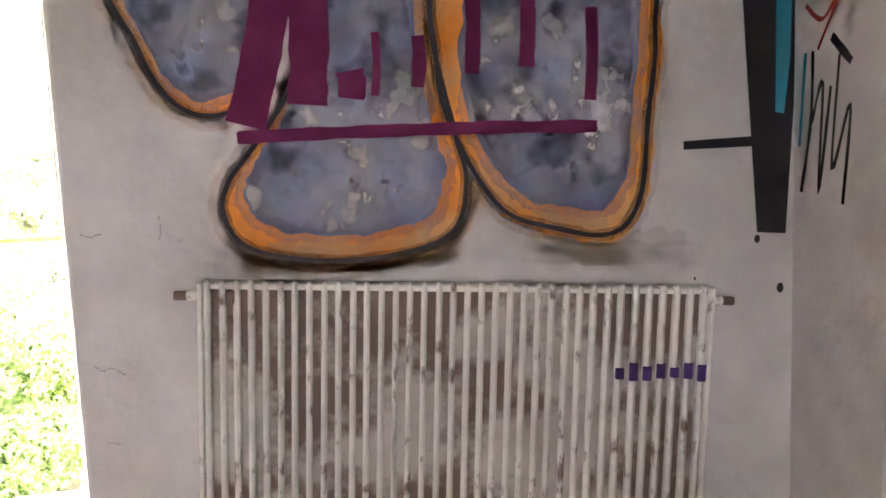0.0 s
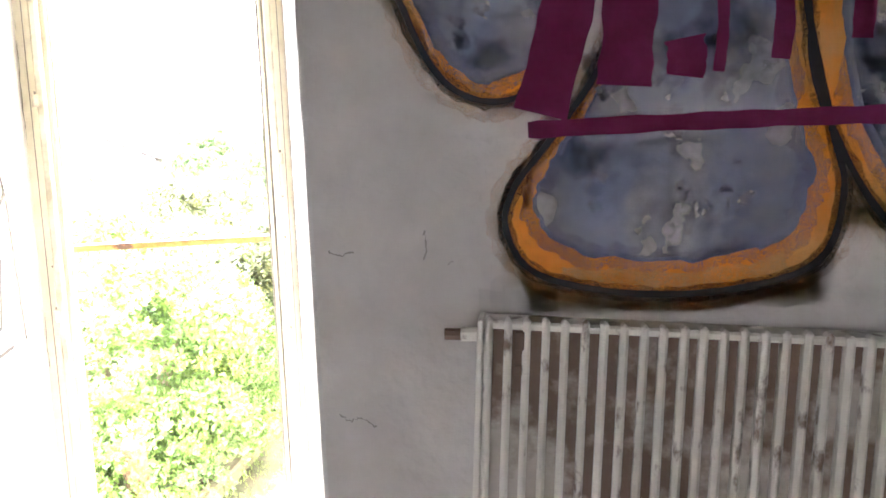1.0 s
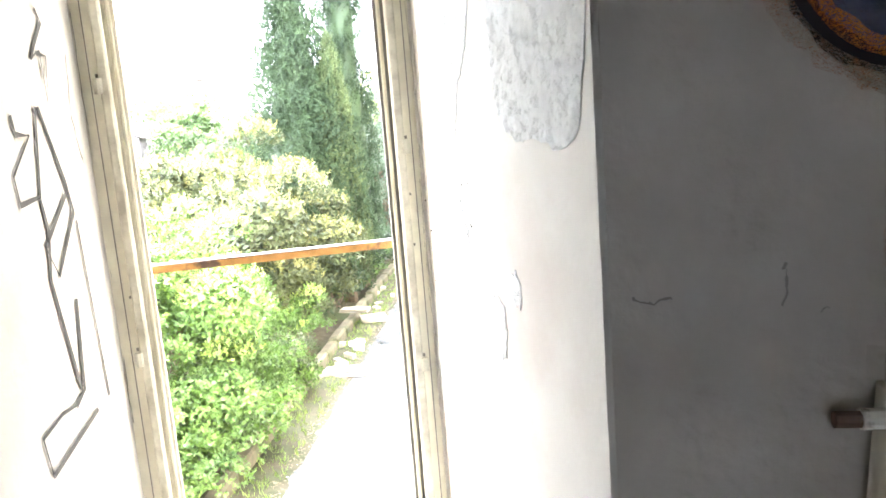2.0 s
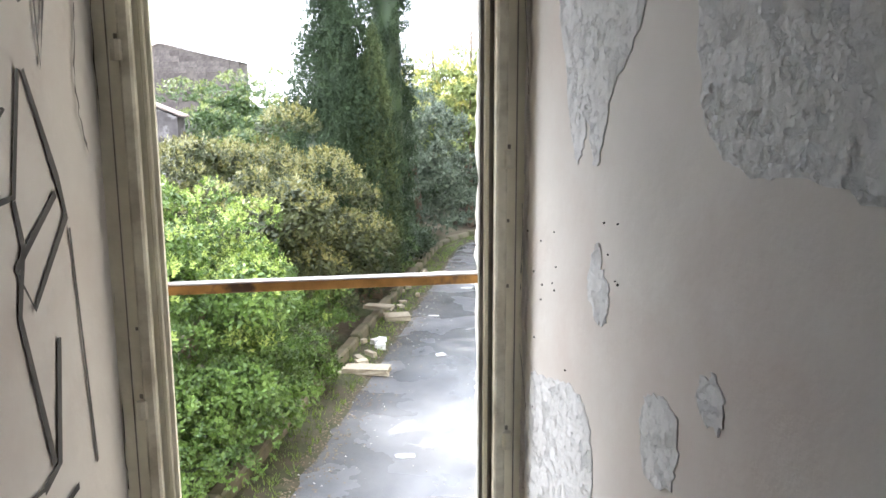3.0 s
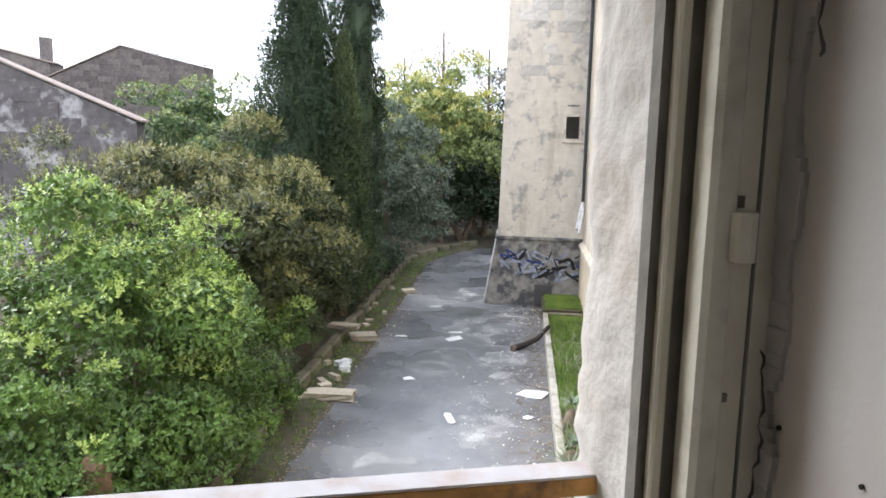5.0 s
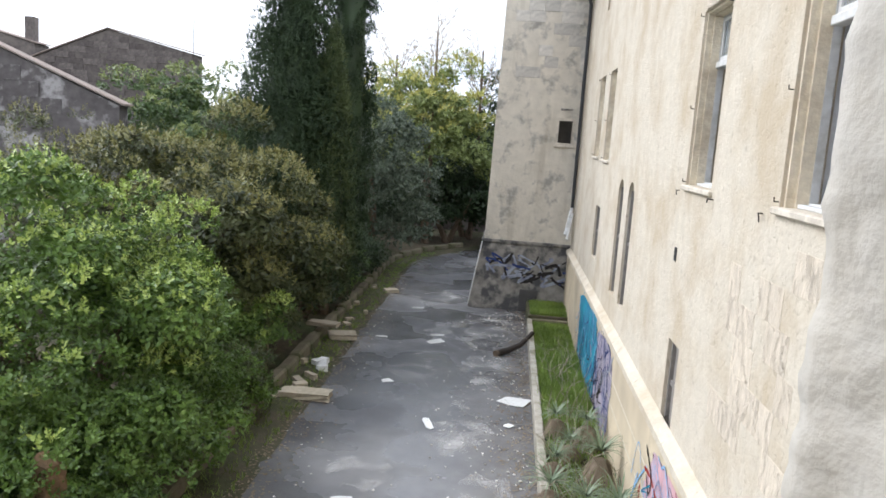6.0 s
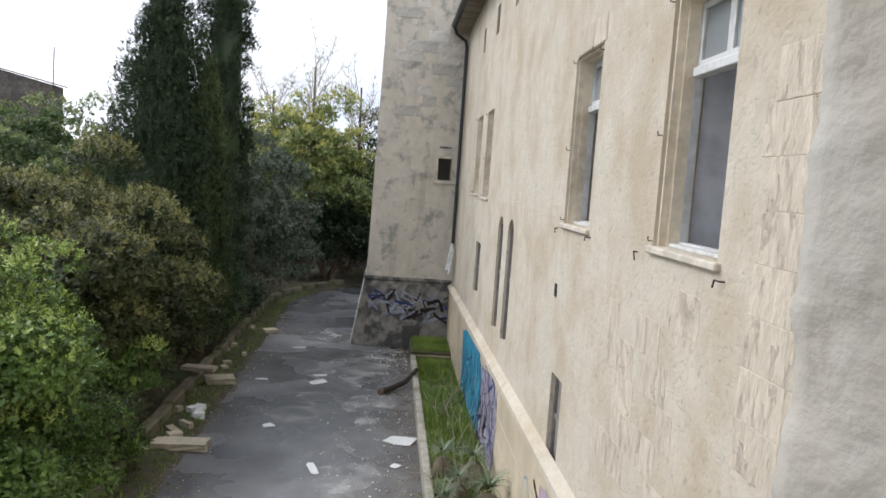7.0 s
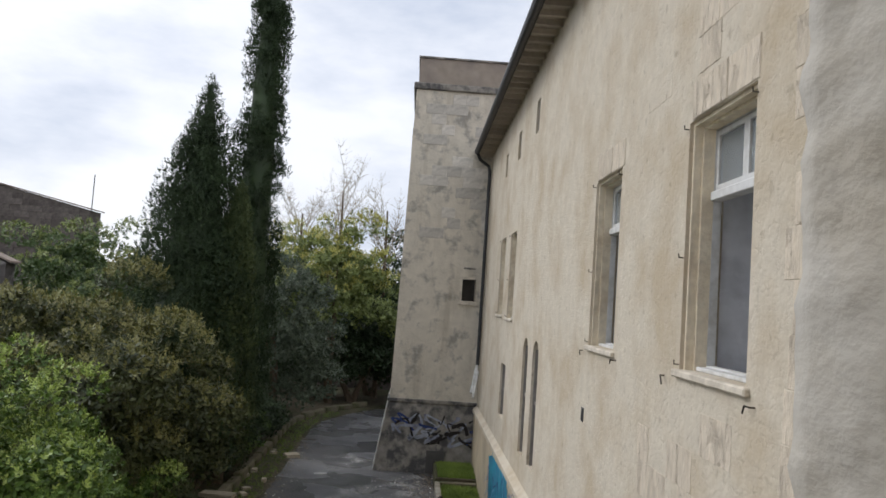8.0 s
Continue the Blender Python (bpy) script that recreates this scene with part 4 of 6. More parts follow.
for k, c in enumerate((((0.015, 1.80), (0.03, 1.68), (0.045, 1.60), (0.05, 1.55)), ((0.022, 1.36), (0.028, 1.30), (0.018, 1.22), (0.02, 1.15)), ((0.015, 1.10), (0.05, 1.02), (0.06, 0.98)))):
    rnd = random.Random(k)
    part("crack", ribbon([(x + rnd.uniform(-0.003, 0.003), z) for x, z in curve_pts(c, False, 10)], 0.0026, -0.0165, rough=0.6, seed=k), P_GREY, crack)
bm = bmesh.new()
rnd = random.Random(5)
edge = [(0.012 + 0.012 * noise.noise(Vector((0, 0, z * 14))) + rnd.uniform(-0.004, 0.004), z) for z in np.linspace(SILL_Z, HEAD_Z, 260)]
for (x0, z0), (x1, z1) in zip(edge, edge[1:]):
    box(-0.012, (x0 + x1) / 2 + 0.022, -0.0115 - rnd.uniform(0, 0.002) - 0.003 * noise.noise(Vector((3, 0, z0 * 9))), 0.0, z0, z1, bm)
part("filler_edge", bm, M_REVEAL, crack, "crumbling filler strip along the frame")

marks = thing("plaster_crack", pose(0, 0, 0), "short dark cracks and scuffs in the room plaster", "crack")
for k, c in enumerate((((0.34, 1.27), (0.36, 1.262), (0.385, 1.268)), ((0.345, 0.975), (0.365, 0.965), (0.385, 0.97), (0.41, 0.955)), ((0.51, 1.30), (0.512, 1.275), (0.508, 1.25)), ((0.36, 0.80), (0.39, 0.795)), ((0.55, 1.245), (0.56, 1.25)))):
    rnd = random.Random(k)
    part("crack", ribbon([(x + rnd.uniform(-.002, .002), z + rnd.uniform(-.003, .003)) for x, z in curve_pts(c, False, 6)], 0.0025, YW - 0.0015, rough=0.7, seed=k), P_SCUFF, marks)
for x, z, r in ((1.90, 1.08, .012), (1.845, 1.195, .010), (1.70, 1.11, .004)):
    part("spot", patch([(x + r * .7 * math.cos(t), z + r * math.sin(t)) for t in np.linspace(0, 6.0, 9)], YW - 0.0016), P_BLACK, marks)

gap_line = thing("wall_crack", LREV, "dark crack between plaster and window frame", "crack")
LL = math.hypot(A_L[0] - B_L[0], A_L[1] - B_L[1])
for k, c in enumerate((((LL - .02, 1.85), (LL - .03, 1.60), (LL - .015, 1.45), (LL - .02, 1.2)), ((LL - .10, 1.68), (LL - .12, 1.55), (LL - .09, 1.46)), ((LL - .01, 1.10), (LL - .03, .95), (LL - .015, .8), (LL - .02, .6)))):
    rnd = random.Random(k + 9)
    part("crack", ribbon([(x + rnd.uniform(-.004, .004), z) for x, z in curve_pts(c, False, 10)], 0.004, -0.0108, rough=0.7, seed=k), P_GREY, gap_line)

# ---- long facade ----
FAC_Y1, FAC_TOP = 25.0, 6.6
FM = pose(1.95, 0, 0, 0, 0, -90)                      # local x runs towards the room, local y into the wall


def hole(y0, y1, z0, z1):
    return (-y1, -y0, z0, z1)


W_1, W_2, W_3, W_4 = (4.30, 5.60, 1.02, 3.14), (7.76, 9.0, 1.02, 3.14), (16.95, 18.1, 1.15, 3.25), (19.1, 20.3, 1.2, 3.28)
ARCH = ((12.85, 13.55, -1.5, 0.84), (14.15, 14.85, -1.5, 0.84))
SLOT, LOWDOOR = (8.35, 8.95, -2.12, -0.96), (17.6, 18.6, -1.3, 0.0)
VENTS = ((14.45, 14.9, 5.1, 5.8), (17.2, 17.7, 5.05, 5.75), (19.9, 20.3, 5.05, 5.7))
ALL = [hole(*w) for w in (W_1, W_2, W_3, W_4, *ARCH, SLOT, LOWDOOR, *VENTS)]
facade = part("wall_facade", wall_holes(-FAC_Y1, 0.20, G - 0.3, FAC_TOP, ALL, 0.32), M_STONE)
facade.matrix_basis = FM
tagged(facade, "long weathered cream stone facade with deep window openings", "facade", kind="structure")

# rooms behind the facade
inner = bmesh.new()
for y in (3.2, 5.615, 9.015, 16.0, 21.5):
    box(2.272, 5.2, y, y + 0.15, 0.0, 3.9, inner)
box(2.272, 5.2, -0.2, 25, 3.9, 4.1, inner)
box(2.272, 5.2, -0.2, 25, -0.25, 0.0, inner)
tagged(part("wall_inner", inner, M_INNERWALL), "stained blue-grey walls of the empty rooms inside", "wall", kind="structure")
# Unseen rear wall; its openings are added to light the rooms.
rear = part("wall_rear", wall_holes(-25.0, 0.2, -1.8, FAC_TOP, [(-y - 1.3, -y, 0.9, 3.1) for y in (3.95, 7.3, 11.0, 13.4, 17.2, 19.4)], 0.3), M_INNERWALL)
rear.matrix_basis = pose(5.2, 0, 0, 0, 0, -90)
tagged(rear, "rear wall of the empty rooms, unseen, openings added for light", "wall", kind="structure")


def stone_window(y0, y1, z0, z1, n, transom=True, deep=0.21):
    """A deep stone opening with white frame, transom light and sill."""
    w = thing("window_%d" % n, FM, "white painted window with a transom light in a deep stone opening", "window", kind="structure")
    a, b = -y1, -y0
    zt = z0 + (z1 - z0) * 0.70
    f = bmesh.new()
    for bx in ((a, a + 0.06, z0, z1), (b - 0.06, b, z0, z1)):
        box(bx[0], bx[1], deep, deep + 0.07, bx[2], bx[3], f)
    box(a + 0.06, b - 0.06, deep, deep + 0.07, z1 - 0.06, z1, f)
    box(a + 0.06, b - 0.06, deep, deep + 0.07, z0, z0 + 0.05, f)
    fr = part("window_frame", f, M_WHITE, w)
    part("transom", box(a + 0.06, b - 0.06, deep - 0.03, deep + 0.08, zt - 0.04, zt + 0.04, bev=0.008), M_WHITE, w)
    s = bmesh.new()
    c = (a + b) / 2
    for p, q in ((a + 0.065, c - 0.002), (c + 0.002, b - 0.065)):
        for bx in ((p, p + 0.05, zt + 0.045, z1 - 0.065), (q - 0.05, q, zt + 0.045, z1 - 0.065)):
            box(bx[0], bx[1], deep + 0.01, deep + 0.055, bx[2], bx[3], s)
        box(p + 0.05, q - 0.05, deep + 0.01, deep + 0.055, zt + 0.045, zt + 0.095, s)
        box(p + 0.05, q - 0.05, deep + 0.01, deep + 0.055, z1 - 0.115, z1 - 0.065, s)
    part("transom_sash", s, M_WHITE, w)
    for p, q in ((a + 0.115, c - 0.052), (c + 0.052, b - 0.115)):
        g = part("pane", box(p, q, deep + 0.03, deep + 0.034, zt + 0.095, z1 - 0.115), M_GLASS, w, "dusty glass pane")
        g.visible_shadow = False
    part("inner_sill", box(a + 0.06, b - 0.06, 0.12, deep + 0.07, z0 + 0.001, z0 + 0.035, bev=0.006), M_WHITE, w, "white painted inner sill")
    part("window_sill", box(a - 0.07, b + 0.07, -0.05, 0.20, z0 - 0.065, z0 - 0.002, bev=0.012), M_SILL, w, "chipped pale stone sill")
    # stone rebate round the opening
    fr2 = bmesh.new()
    for wd, dp in ((0.03, 0.035), (0.055, 0.11)):
        box(a, a + wd, dp, deep, z0, z1, fr2)
        box(b - wd, b, dp, deep, z0, z1, fr2)
        box(a + wd, b - wd, dp, deep, z1 - wd, z1, fr2)
    part("stone_rebate", fr2, M_STONE_RAW, w, "yellowish cut stone rebate")
    for y, z in ((a - 0.02, z0 + 0.04), (a - 0.02, z0 + 0.95), (a - 0.02, z1 - 0.05), (b + 0.02, z1 - 0.09)):
        part("hinge_hook", tube([(y, 0.0, z), (y, -0.04, z), (y, -0.042, z + 0.035)], 0.006, 6), M_IRON, w, "rusty shutter hinge hook")
    return w


M_GLASS = bpy.data.materials.new("dusty_glass")
M_GLASS.use_nodes = True
_b = M_GLASS.node_tree.nodes["Principled BSDF"]
_b.inputs["Base Color"].default_value = (0.75, 0.8, 0.82, 1)
_b.inputs["Roughness"].default_value = 0.12
_b.inputs["Transmission Weight"].default_value = 0.85
_b.inputs["IOR"].default_value = 1.3
M_SILL = mat("pale_sill_stone", (0.64, 0.58, 0.48), 0.9, 0.12, 8, 0.5, 30, tint=(0.36, 0.31, 0.25), tint_amt=0.6, tint_scale=5, dist=0.01)
stone_window(*W_1, 2)
stone_window(*W_2, 3)
stone_window(*W_3, 4)
stone_window(*W_4, 5)


def board(y0, y1, z0, z1, n, label):
    w = thing("window_%d" % n, FM, label, "blocked window", kind="structure")
    part("board", box(-y1, -y0, 0.10, 0.14, z0, z1), M_BOARD, w)
    part("post", box(-y1, -y1 + 0.05, 0.05, 0.10, z0, z1), M_BOARD, w)
    part("cross_rail", box(-y1 + 0.05, -y0, 0.07, 0.10, (z0 + z1) / 2 - 0.03, (z0 + z1) / 2 + 0.03), M_BOARD, w)
    return w


for k, a in enumerate(ARCH):
    w = board(*a[:3], a[3], 6 + k, "tall narrow boarded window with a rounded head")
    # rounded head: stone shoulders fill the corners of the opening
    for sg in (-1, 1):
        bm = bmesh.new()
        cx, r = -(a[0] + a[1]) / 2, (a[1] - a[0]) / 2
        pts = [(cx + sg * r, a[3])] + [(cx + sg * r * math.cos(t), a[3] - r + r * math.sin(t)) for t in np.linspace(0, math.pi / 2, 8)]
        fr, bk = [bm.verts.new((x, 0.0, z)) for x, z in pts], [bm.verts.new((x, 0.10, z)) for x, z in pts]
        bm.faces.new(fr), bm.faces.new(bk[::-1])
        for i in range(len(pts)):
            j = (i + 1) % len(pts)
            bm.faces.new((fr[i], fr[j], bk[j], bk[i]))
        bmesh.ops.recalc_face_normals(bm, faces=bm.faces)
        part("shoulder", bm, M_STONE, w)
board(*SLOT, 8, "narrow boarded opening in the facade")
board(*LOWDOOR, 9, "grey boarded ground floor opening")
for k, v in enumerate(VENTS):
    board(*v, 10 + k, "small dark attic vent under the eaves")

# plinth with sloping cap and its paintings
plinth = part("wall_plinth", box(-25.0, 0.2, -0.08, 0.0, G - 0.3, -2.16), M_PLINTH)
plinth.matrix_basis = FM
tagged(plinth, "ochre rendered plinth at the foot of the facade", "wall", kind="structure")
bm = bmesh.new()
for x0, x1 in ((-25.0, 0.2),):
    v = [bm.verts.new(p) for p in ((x0, -0.13, -2.20), (x0, 0.001, -2.20), (x0, 0.001, -1.98), (x0, -0.13, -2.10), (x1, -0.13, -2.20), (x1, 0.001, -2.20), (x1, 0.001, -1.98), (x1, -0.13, -2.10))]
    for f in ((0, 1, 2, 3), (7, 6, 5, 4), (0, 4, 5, 1), (1, 5, 6, 2), (2, 6, 7, 3), (3, 7, 4, 0)):
        bm.faces.new([v[i] for i in f])
bmesh.ops.recalc_face_normals(bm, faces=bm.faces)
cap = part("trim_plinth_cap", bm, M_STONE)
cap.matrix_basis = FM
tagged(cap, "pale sloping stone cap along the plinth", "ledge", kind="structure")


def scrawl(name, y0, y1, z0, z1, fill, inks, label, seed, n=14):
    g = thing(name, FM, label, "graffiti")
    rnd = random.Random(seed)
    w, h = y1 - y0, z1 - z0
    edge = curve_pts([(-y1 + w * (0.5 + 0.5 * math.copysign(abs(math.cos(t)) ** .5, math.cos(t))) + rnd.uniform(-.07, .07) * w, z0 + h * (0.5 + 0.5 * math.copysign(abs(math.sin(t)) ** .5, math.sin(t))) + rnd.uniform(-.06, .04) * h) for t in np.linspace(0, 2 * math.pi, 17)[:-1]], True, 5)
    edge = [(x, min(z, z1)) for x, z in edge]
    part("paint_field", patch(edge, -0.083), fill, g)
    for k in range(n):
        x, z = -y1 + w * rnd.random(), z0 + h * rnd.uniform(0.05, 0.8)
        c = [(x, z)]
        for _ in range(3):
            c.append((c[-1][0] + rnd.uniform(-.35, .35) * min(w, 1.6), min(z1, max(z0, c[-1][1] + rnd.uniform(-.4, .4) * h))))
        part("stroke", ribbon(curve_pts(c, False, 7), rnd.uniform(0.015, 0.05), -0.085 - 0.0002 * k, rough=0.3, seed=k), inks[k % len(inks)], g)
    return g


scrawl("plinth_graffiti", 15.0, 19.3, -4.1, -2.25, P_TURQ, (P_NAVY, P_CYAN, P_LILAC, P_NAVY, P_BLACK, P_SKY, P_TURQ), "large turquoise and blue graffiti on the plinth", 4, 60)
scrawl("plinth_graffiti", 12.7, 15.2, -4.0, -2.3, P_LILAC, (P_BLACK, P_LILAC, P_NAVY, P_SILVER), "lilac and black graffiti on the plinth", 7, 50)
scrawl("plinth_graffiti", 5.9, 9.0, -3.9, -2.35, P_PINK, (P_SKY, P_SKY, P_RED, P_LILAC, P_BLACK, P_TURQ), "pink and pale blue graffiti on the plinth", 9, 50)
lines = thing("paint_line", FM, "thin pale painted lines along the ochre plinth", "paint line")
for z in (-2.78, -3.2):
    part("line", ribbon(curve_pts([(-13.2, z + .05), (-11.0, z), (-9.0, z - .03)], False, 8), 0.035, -0.084, rough=0.3, seed=2), P_PALE, lines)

# eaves, gutter, roof, downpipe
eave = part("trim_eaves", box(-25.0, 0.2, -0.50, 0.0, 6.60, 6.64), M_SOFFIT)
eave.matrix_basis = FM
tagged(eave, "timber boarded eaves under the roof edge", "eaves", kind="structure")
ra = None
for i in range(56):
    m = FM @ pose(-24.8 + i * 0.445, 0, 0)
    if ra is None:
        ra = part("rafter", box(-0.04, 0.04, -0.49, 0.0, 6.50, 6.60), M_SOFFIT, eave)
        ra.matrix_basis = pose(-24.8, 0, 0)
    else:
        share("rafter", ra, pose(-24.8 + i * 0.445, 0, 0), eave)
gut = thing("gutter", FM, "dark half-round zinc gutter along the eaves", "gutter")
part("channel", tube([(-24.6, -0.56, 6.62), (0.2, -0.56, 6.62)], 0.10, 12), M_ZINC, gut)
pipe = thing("downpipe", FM, "dark downpipe in the corner by the tower, broken at its foot", "downpipe")
part("elbow", tube([(-24.5, -0.56, 6.58), (-24.55, -0.45, 6.35), (-24.6, -0.14, 6.15), (-24.6, -0.09, 5.95)], 0.055, 8), M_ZINC, pipe)
part("pipe", tube([(-24.6, -0.09, 5.95), (-24.6, -0.09, -0.6)], 0.055, 8), M_ZINC, pipe)
part("loose_end", tube([(-24.4, -0.12, -0.6), (-23.9, -0.30, -1.45)], 0.05, 8), M_WHITE, pipe, "pale loose pipe end")
part("loose_end", tube([(-24.1, -0.10, -0.75), (-23.6, -0.26, -1.55)], 0.04, 8), M_WHITE, pipe)
rf = bmesh.new()
v = [rf.verts.new(p) for p in ((-25.2, -0.62, 6.66), (0.4, -0.62, 6.66), (0.4, 6.0, 9.0), (-25.2, 6.0, 9.0), (-25.2, -0.62, 6.72), (0.4, -0.62, 6.72), (0.4, 6.0, 9.06), (-25.2, 6.0, 9.06))]
for f in ((0, 1, 2, 3), (7, 6, 5, 4), (0, 4, 5, 1), (1, 5, 6, 2), (2, 6, 7, 3), (3, 7, 4, 0)):
    rf.faces.new([v[i] for i in f])
bmesh.ops.recalc_face_normals(rf, faces=rf.faces)
roof = part("roof_main", rf, M_TILE)
roof.matrix_basis = FM
tagged(roof, "clay tiled roof over the facade", "roof", kind="structure")
bm = prism([(-3.4, -7.0), (2.0, -7.0), (2.0, 0.1), (-3.4, -1.0)], 6.605, 6.9)
tagged(part("roof_wing", bm, M_TILE), "roof over the wing", "roof", kind="structure")

# facade fittings
hooks = []
for y, z, dy in ((4.15, 0.90, 0.07), (5.98, 0.93, -0.10), (9.30, 0.93, -0.08), (7.62, 0.93, 0.06)):
    h = thing("shutter_hook", FM, "bent rusty iron shutter hook in the facade", "iron hook", "shutter hooks")
    part("hook", tube([(-y, 0.02, z), (-y, -0.04, z), (-y - dy * 0.6, -0.055, z + 0.005), (-y - dy, -0.055, z - 0.07 * abs(dy) * 10)], 0.007, 6), M_IRON, h)
sock = thing("wall_socket", FM, "small dark metal plate set in the facade", "metal plate")
part("plate", box(-9.17, -9.05, -0.012, 0.02, 0.02, 0.20, bev=0.004), M_ZINC, sock)

# ---- tower ----
tower = thing("tower", pose(0, 25.0, 0), "square weathered stone tower with parapet and battered base", "tower", kind="structure")
bm = wall_holes(-1.0, 3.0, -1.92, 8.75, [(1.20, 1.66, 1.52, 2.26)], 0.5)
front = part("wall", bm, M_TOWER, tower)
for vtx in front.data.vertices:
    if vtx.co.x < 0:
        vtx.co.x += 0.17 * (vtx.co.z + 1.92) / 10.67
sd = bmesh.new()
q = [sd.verts.new(p) for p in ((-1.0, 0, -1.92), (-0.83, 0, 8.75), (-0.83, 6, 8.75), (-1.0, 6, -1.92), (-0.5, 0, -1.92), (-0.5, 0, 8.75), (-0.5, 6, 8.75), (-0.5, 6, -1.92))]
for f in ((3, 2, 1, 0), (4, 5, 6, 7), (1, 2, 6, 5), (0, 4, 7, 3)):
    sd.faces.new([q[i] for i in f])
bmesh.ops.recalc_face_normals(sd, faces=sd.faces)
part("side_wall", sd, M_TOWER, tower)
part("back_wall", box(-1.0, 3.0, 6.0, 6.4, G, 8.75), M_TOWER, tower)
# near-black sheet paints the dark behind the tower window
part("window_dark", box(0.9, 2.2, 0.9, 1.0, 1.0, 2.8), M_OPENING_DARK, tower)
part("cornice", box(-0.93, 3.0, -0.10, 6.1, 8.75, 8.98, bev=0.03), M_TOWER_BASE, tower, "projecting stone cornice")
parapet = part("parapet", box(-0.78, 3.0, 0.05, 6.0, 8.98, 9.88), M_PARAPET, tower, "brownish rendered parapet")
part("coping", box(-0.82, 3.0, 0.0, 6.05, 9.88, 9.95, bev=0.01), M_TOWER_BASE, parapet)
bb = bmesh.new()
q = [bb.verts.new(p) for p in ((-1.42, -0.30, G - 0.2), (3.0, -0.30, G - 0.2), (3.0, 6, G - 0.2), (-1.42, 6, G - 0.2), (-1.04, -0.02, -1.98), (3.0, -0.02, -1.98), (3.0, 6, -1.98), (-1.04, 6, -1.98))]
for f in ((0, 1, 5, 4), (3, 0, 4, 7), (4, 5, 6, 7)):
    bb.faces.new([q[i] for i in f])
bmesh.ops.recalc_face_normals(bb, faces=bb.faces)
base_block = part("battered_base", bb, M_TOWER_BASE, tower, "dark stained sloping stone base")
part("ledge", box(-1.08, 3.0, -0.09, 6.0, -2.02, -1.90, bev=0.02), M_TOWER_BASE, tower)
f = bmesh.new()
for bx in ((1.12, 1.20, 1.44, 2.34), (1.66, 1.74, 1.44, 2.34), (1.20, 1.66, 2.26, 2.34), (1.20, 1.66, 1.44, 1.52)):
    box(bx[0], bx[1], -0.035, 0.10, bx[2], bx[3], f)
surround = part("window_surround", f, M_SILL, tower, "pale stone window surround")
part("window_sill", box(1.08, 1.80, -0.08, 0.05, 1.38, 1.44, bev=0.01), M_SILL, surround)
part("drip_stone", box(1.22, 1.62, -0.03, 0.02, 2.60, 2.66), M_TOWER_BASE, tower)
# solid block: the shade of the low opening is in its colour
part("drain_hole", prism([(0.35, -0.31), (0.95, -0.31), (0.95, -0.05), (0.35, -0.05)], G, G + 0.75), M_OPENING_DARK, base_block, "solid near-black block for a low opening in the base")
part("edge_strip", tube([(-1.05, -0.06, -1.95), (-1.40, -0.32, G + 0.1)], 0.022, 6), M_WHITE, base_block, "pale strip along the base corner")
tg = thing("tower_graffiti", Matrix.Translation((0, 24.69, 0)), "dark blue and silver graffiti on the tower base", "graffiti")
rnd = random.Random(21)
for k in range(34):
    x, z = rnd.uniform(-0.9, 1.8), rnd.uniform(-3.3, -2.5)
    c = [(x, z), (x + rnd.uniform(-.3, .5), z + rnd.uniform(-.3, .3)), (x + rnd.uniform(0, .8), z + rnd.uniform(-.4, .3))]
    ob = part("stroke", ribbon(curve_pts(c, False, 6), rnd.uniform(0.04, 0.11), 0, rough=0.3, seed=k), (P_SILVER, P_BLACK, P_SILVER, P_BLACK, P_NAVY)[k % 5], tg)
    for vtx in ob.data.vertices:
        vtx.co.y = -0.012 - 0.0005 * k + (vtx.co.z - (G - 0.2)) / 2.52 * 0.28

# ---- ground ----
gm = bmesh.new()
rs = np.random.RandomState(3)
xs = [-400, -120, -60] + list(np.linspace(-34, -6, 29)) + [-5.6, -5.3, 0.9, 2.4, 6, 60, 400]
ys = [-300, -60, -20] + list(np.linspace(-4, 60, 65)) + [90, 180, 700]
grid = [[None] * len(ys) for _ in xs]
for i, x in enumerate(xs):
    for j, y in enumerate(ys):
        h = 0.0
        if -40 < x < -5.5 and -4 < y < 62:
            h = 0.25 * noise.noise(Vector((x * .3, y * .3, 0))) + min(1.0, (-5.5 - x) * 0.22)
        grid[i][j] = gm.verts.new((x, y, G - 0.03 + h))
for i in range(len(xs) - 1):
    for j in range(len(ys) - 1):
        gm.faces.new((grid[i][j], grid[i + 1][j], grid[i + 1][j + 1], grid[i][j + 1]))
tagged(part("ground", gm, M_SOIL, smooth=True), "dark leafy soil under the shrubs", "ground", kind="structure")


def edge_x(y):
    """Left edge of the drive."""
    return -4.15 - 0.018 * (y - 10) + (0 if y < 31 else 0.045 * (y - 31) ** 2)


rd = bmesh.new()
prev = None
for y in np.linspace(-3, 38.5, 84):
    xl = min(edge_x(y) + 0.10 * noise.noise(Vector((0, y * 0.9, 0))), -1.2)
    row = [rd.verts.new((xl + (0.62 - xl) * k / 8, y, G + 0.012 * math.sin(k / 8 * math.pi))) for k in range(9)]
    if prev:
        for k in range(8):
            rd.faces.new((prev[k], prev[k + 1], row[k + 1], row[k]))
    prev = row
tagged(part("road", rd, M_ASPHALT, smooth=True), "damp cracked grey asphalt drive with pale dry patches", "drive", kind="structure")

vg = bmesh.new()
prev = None
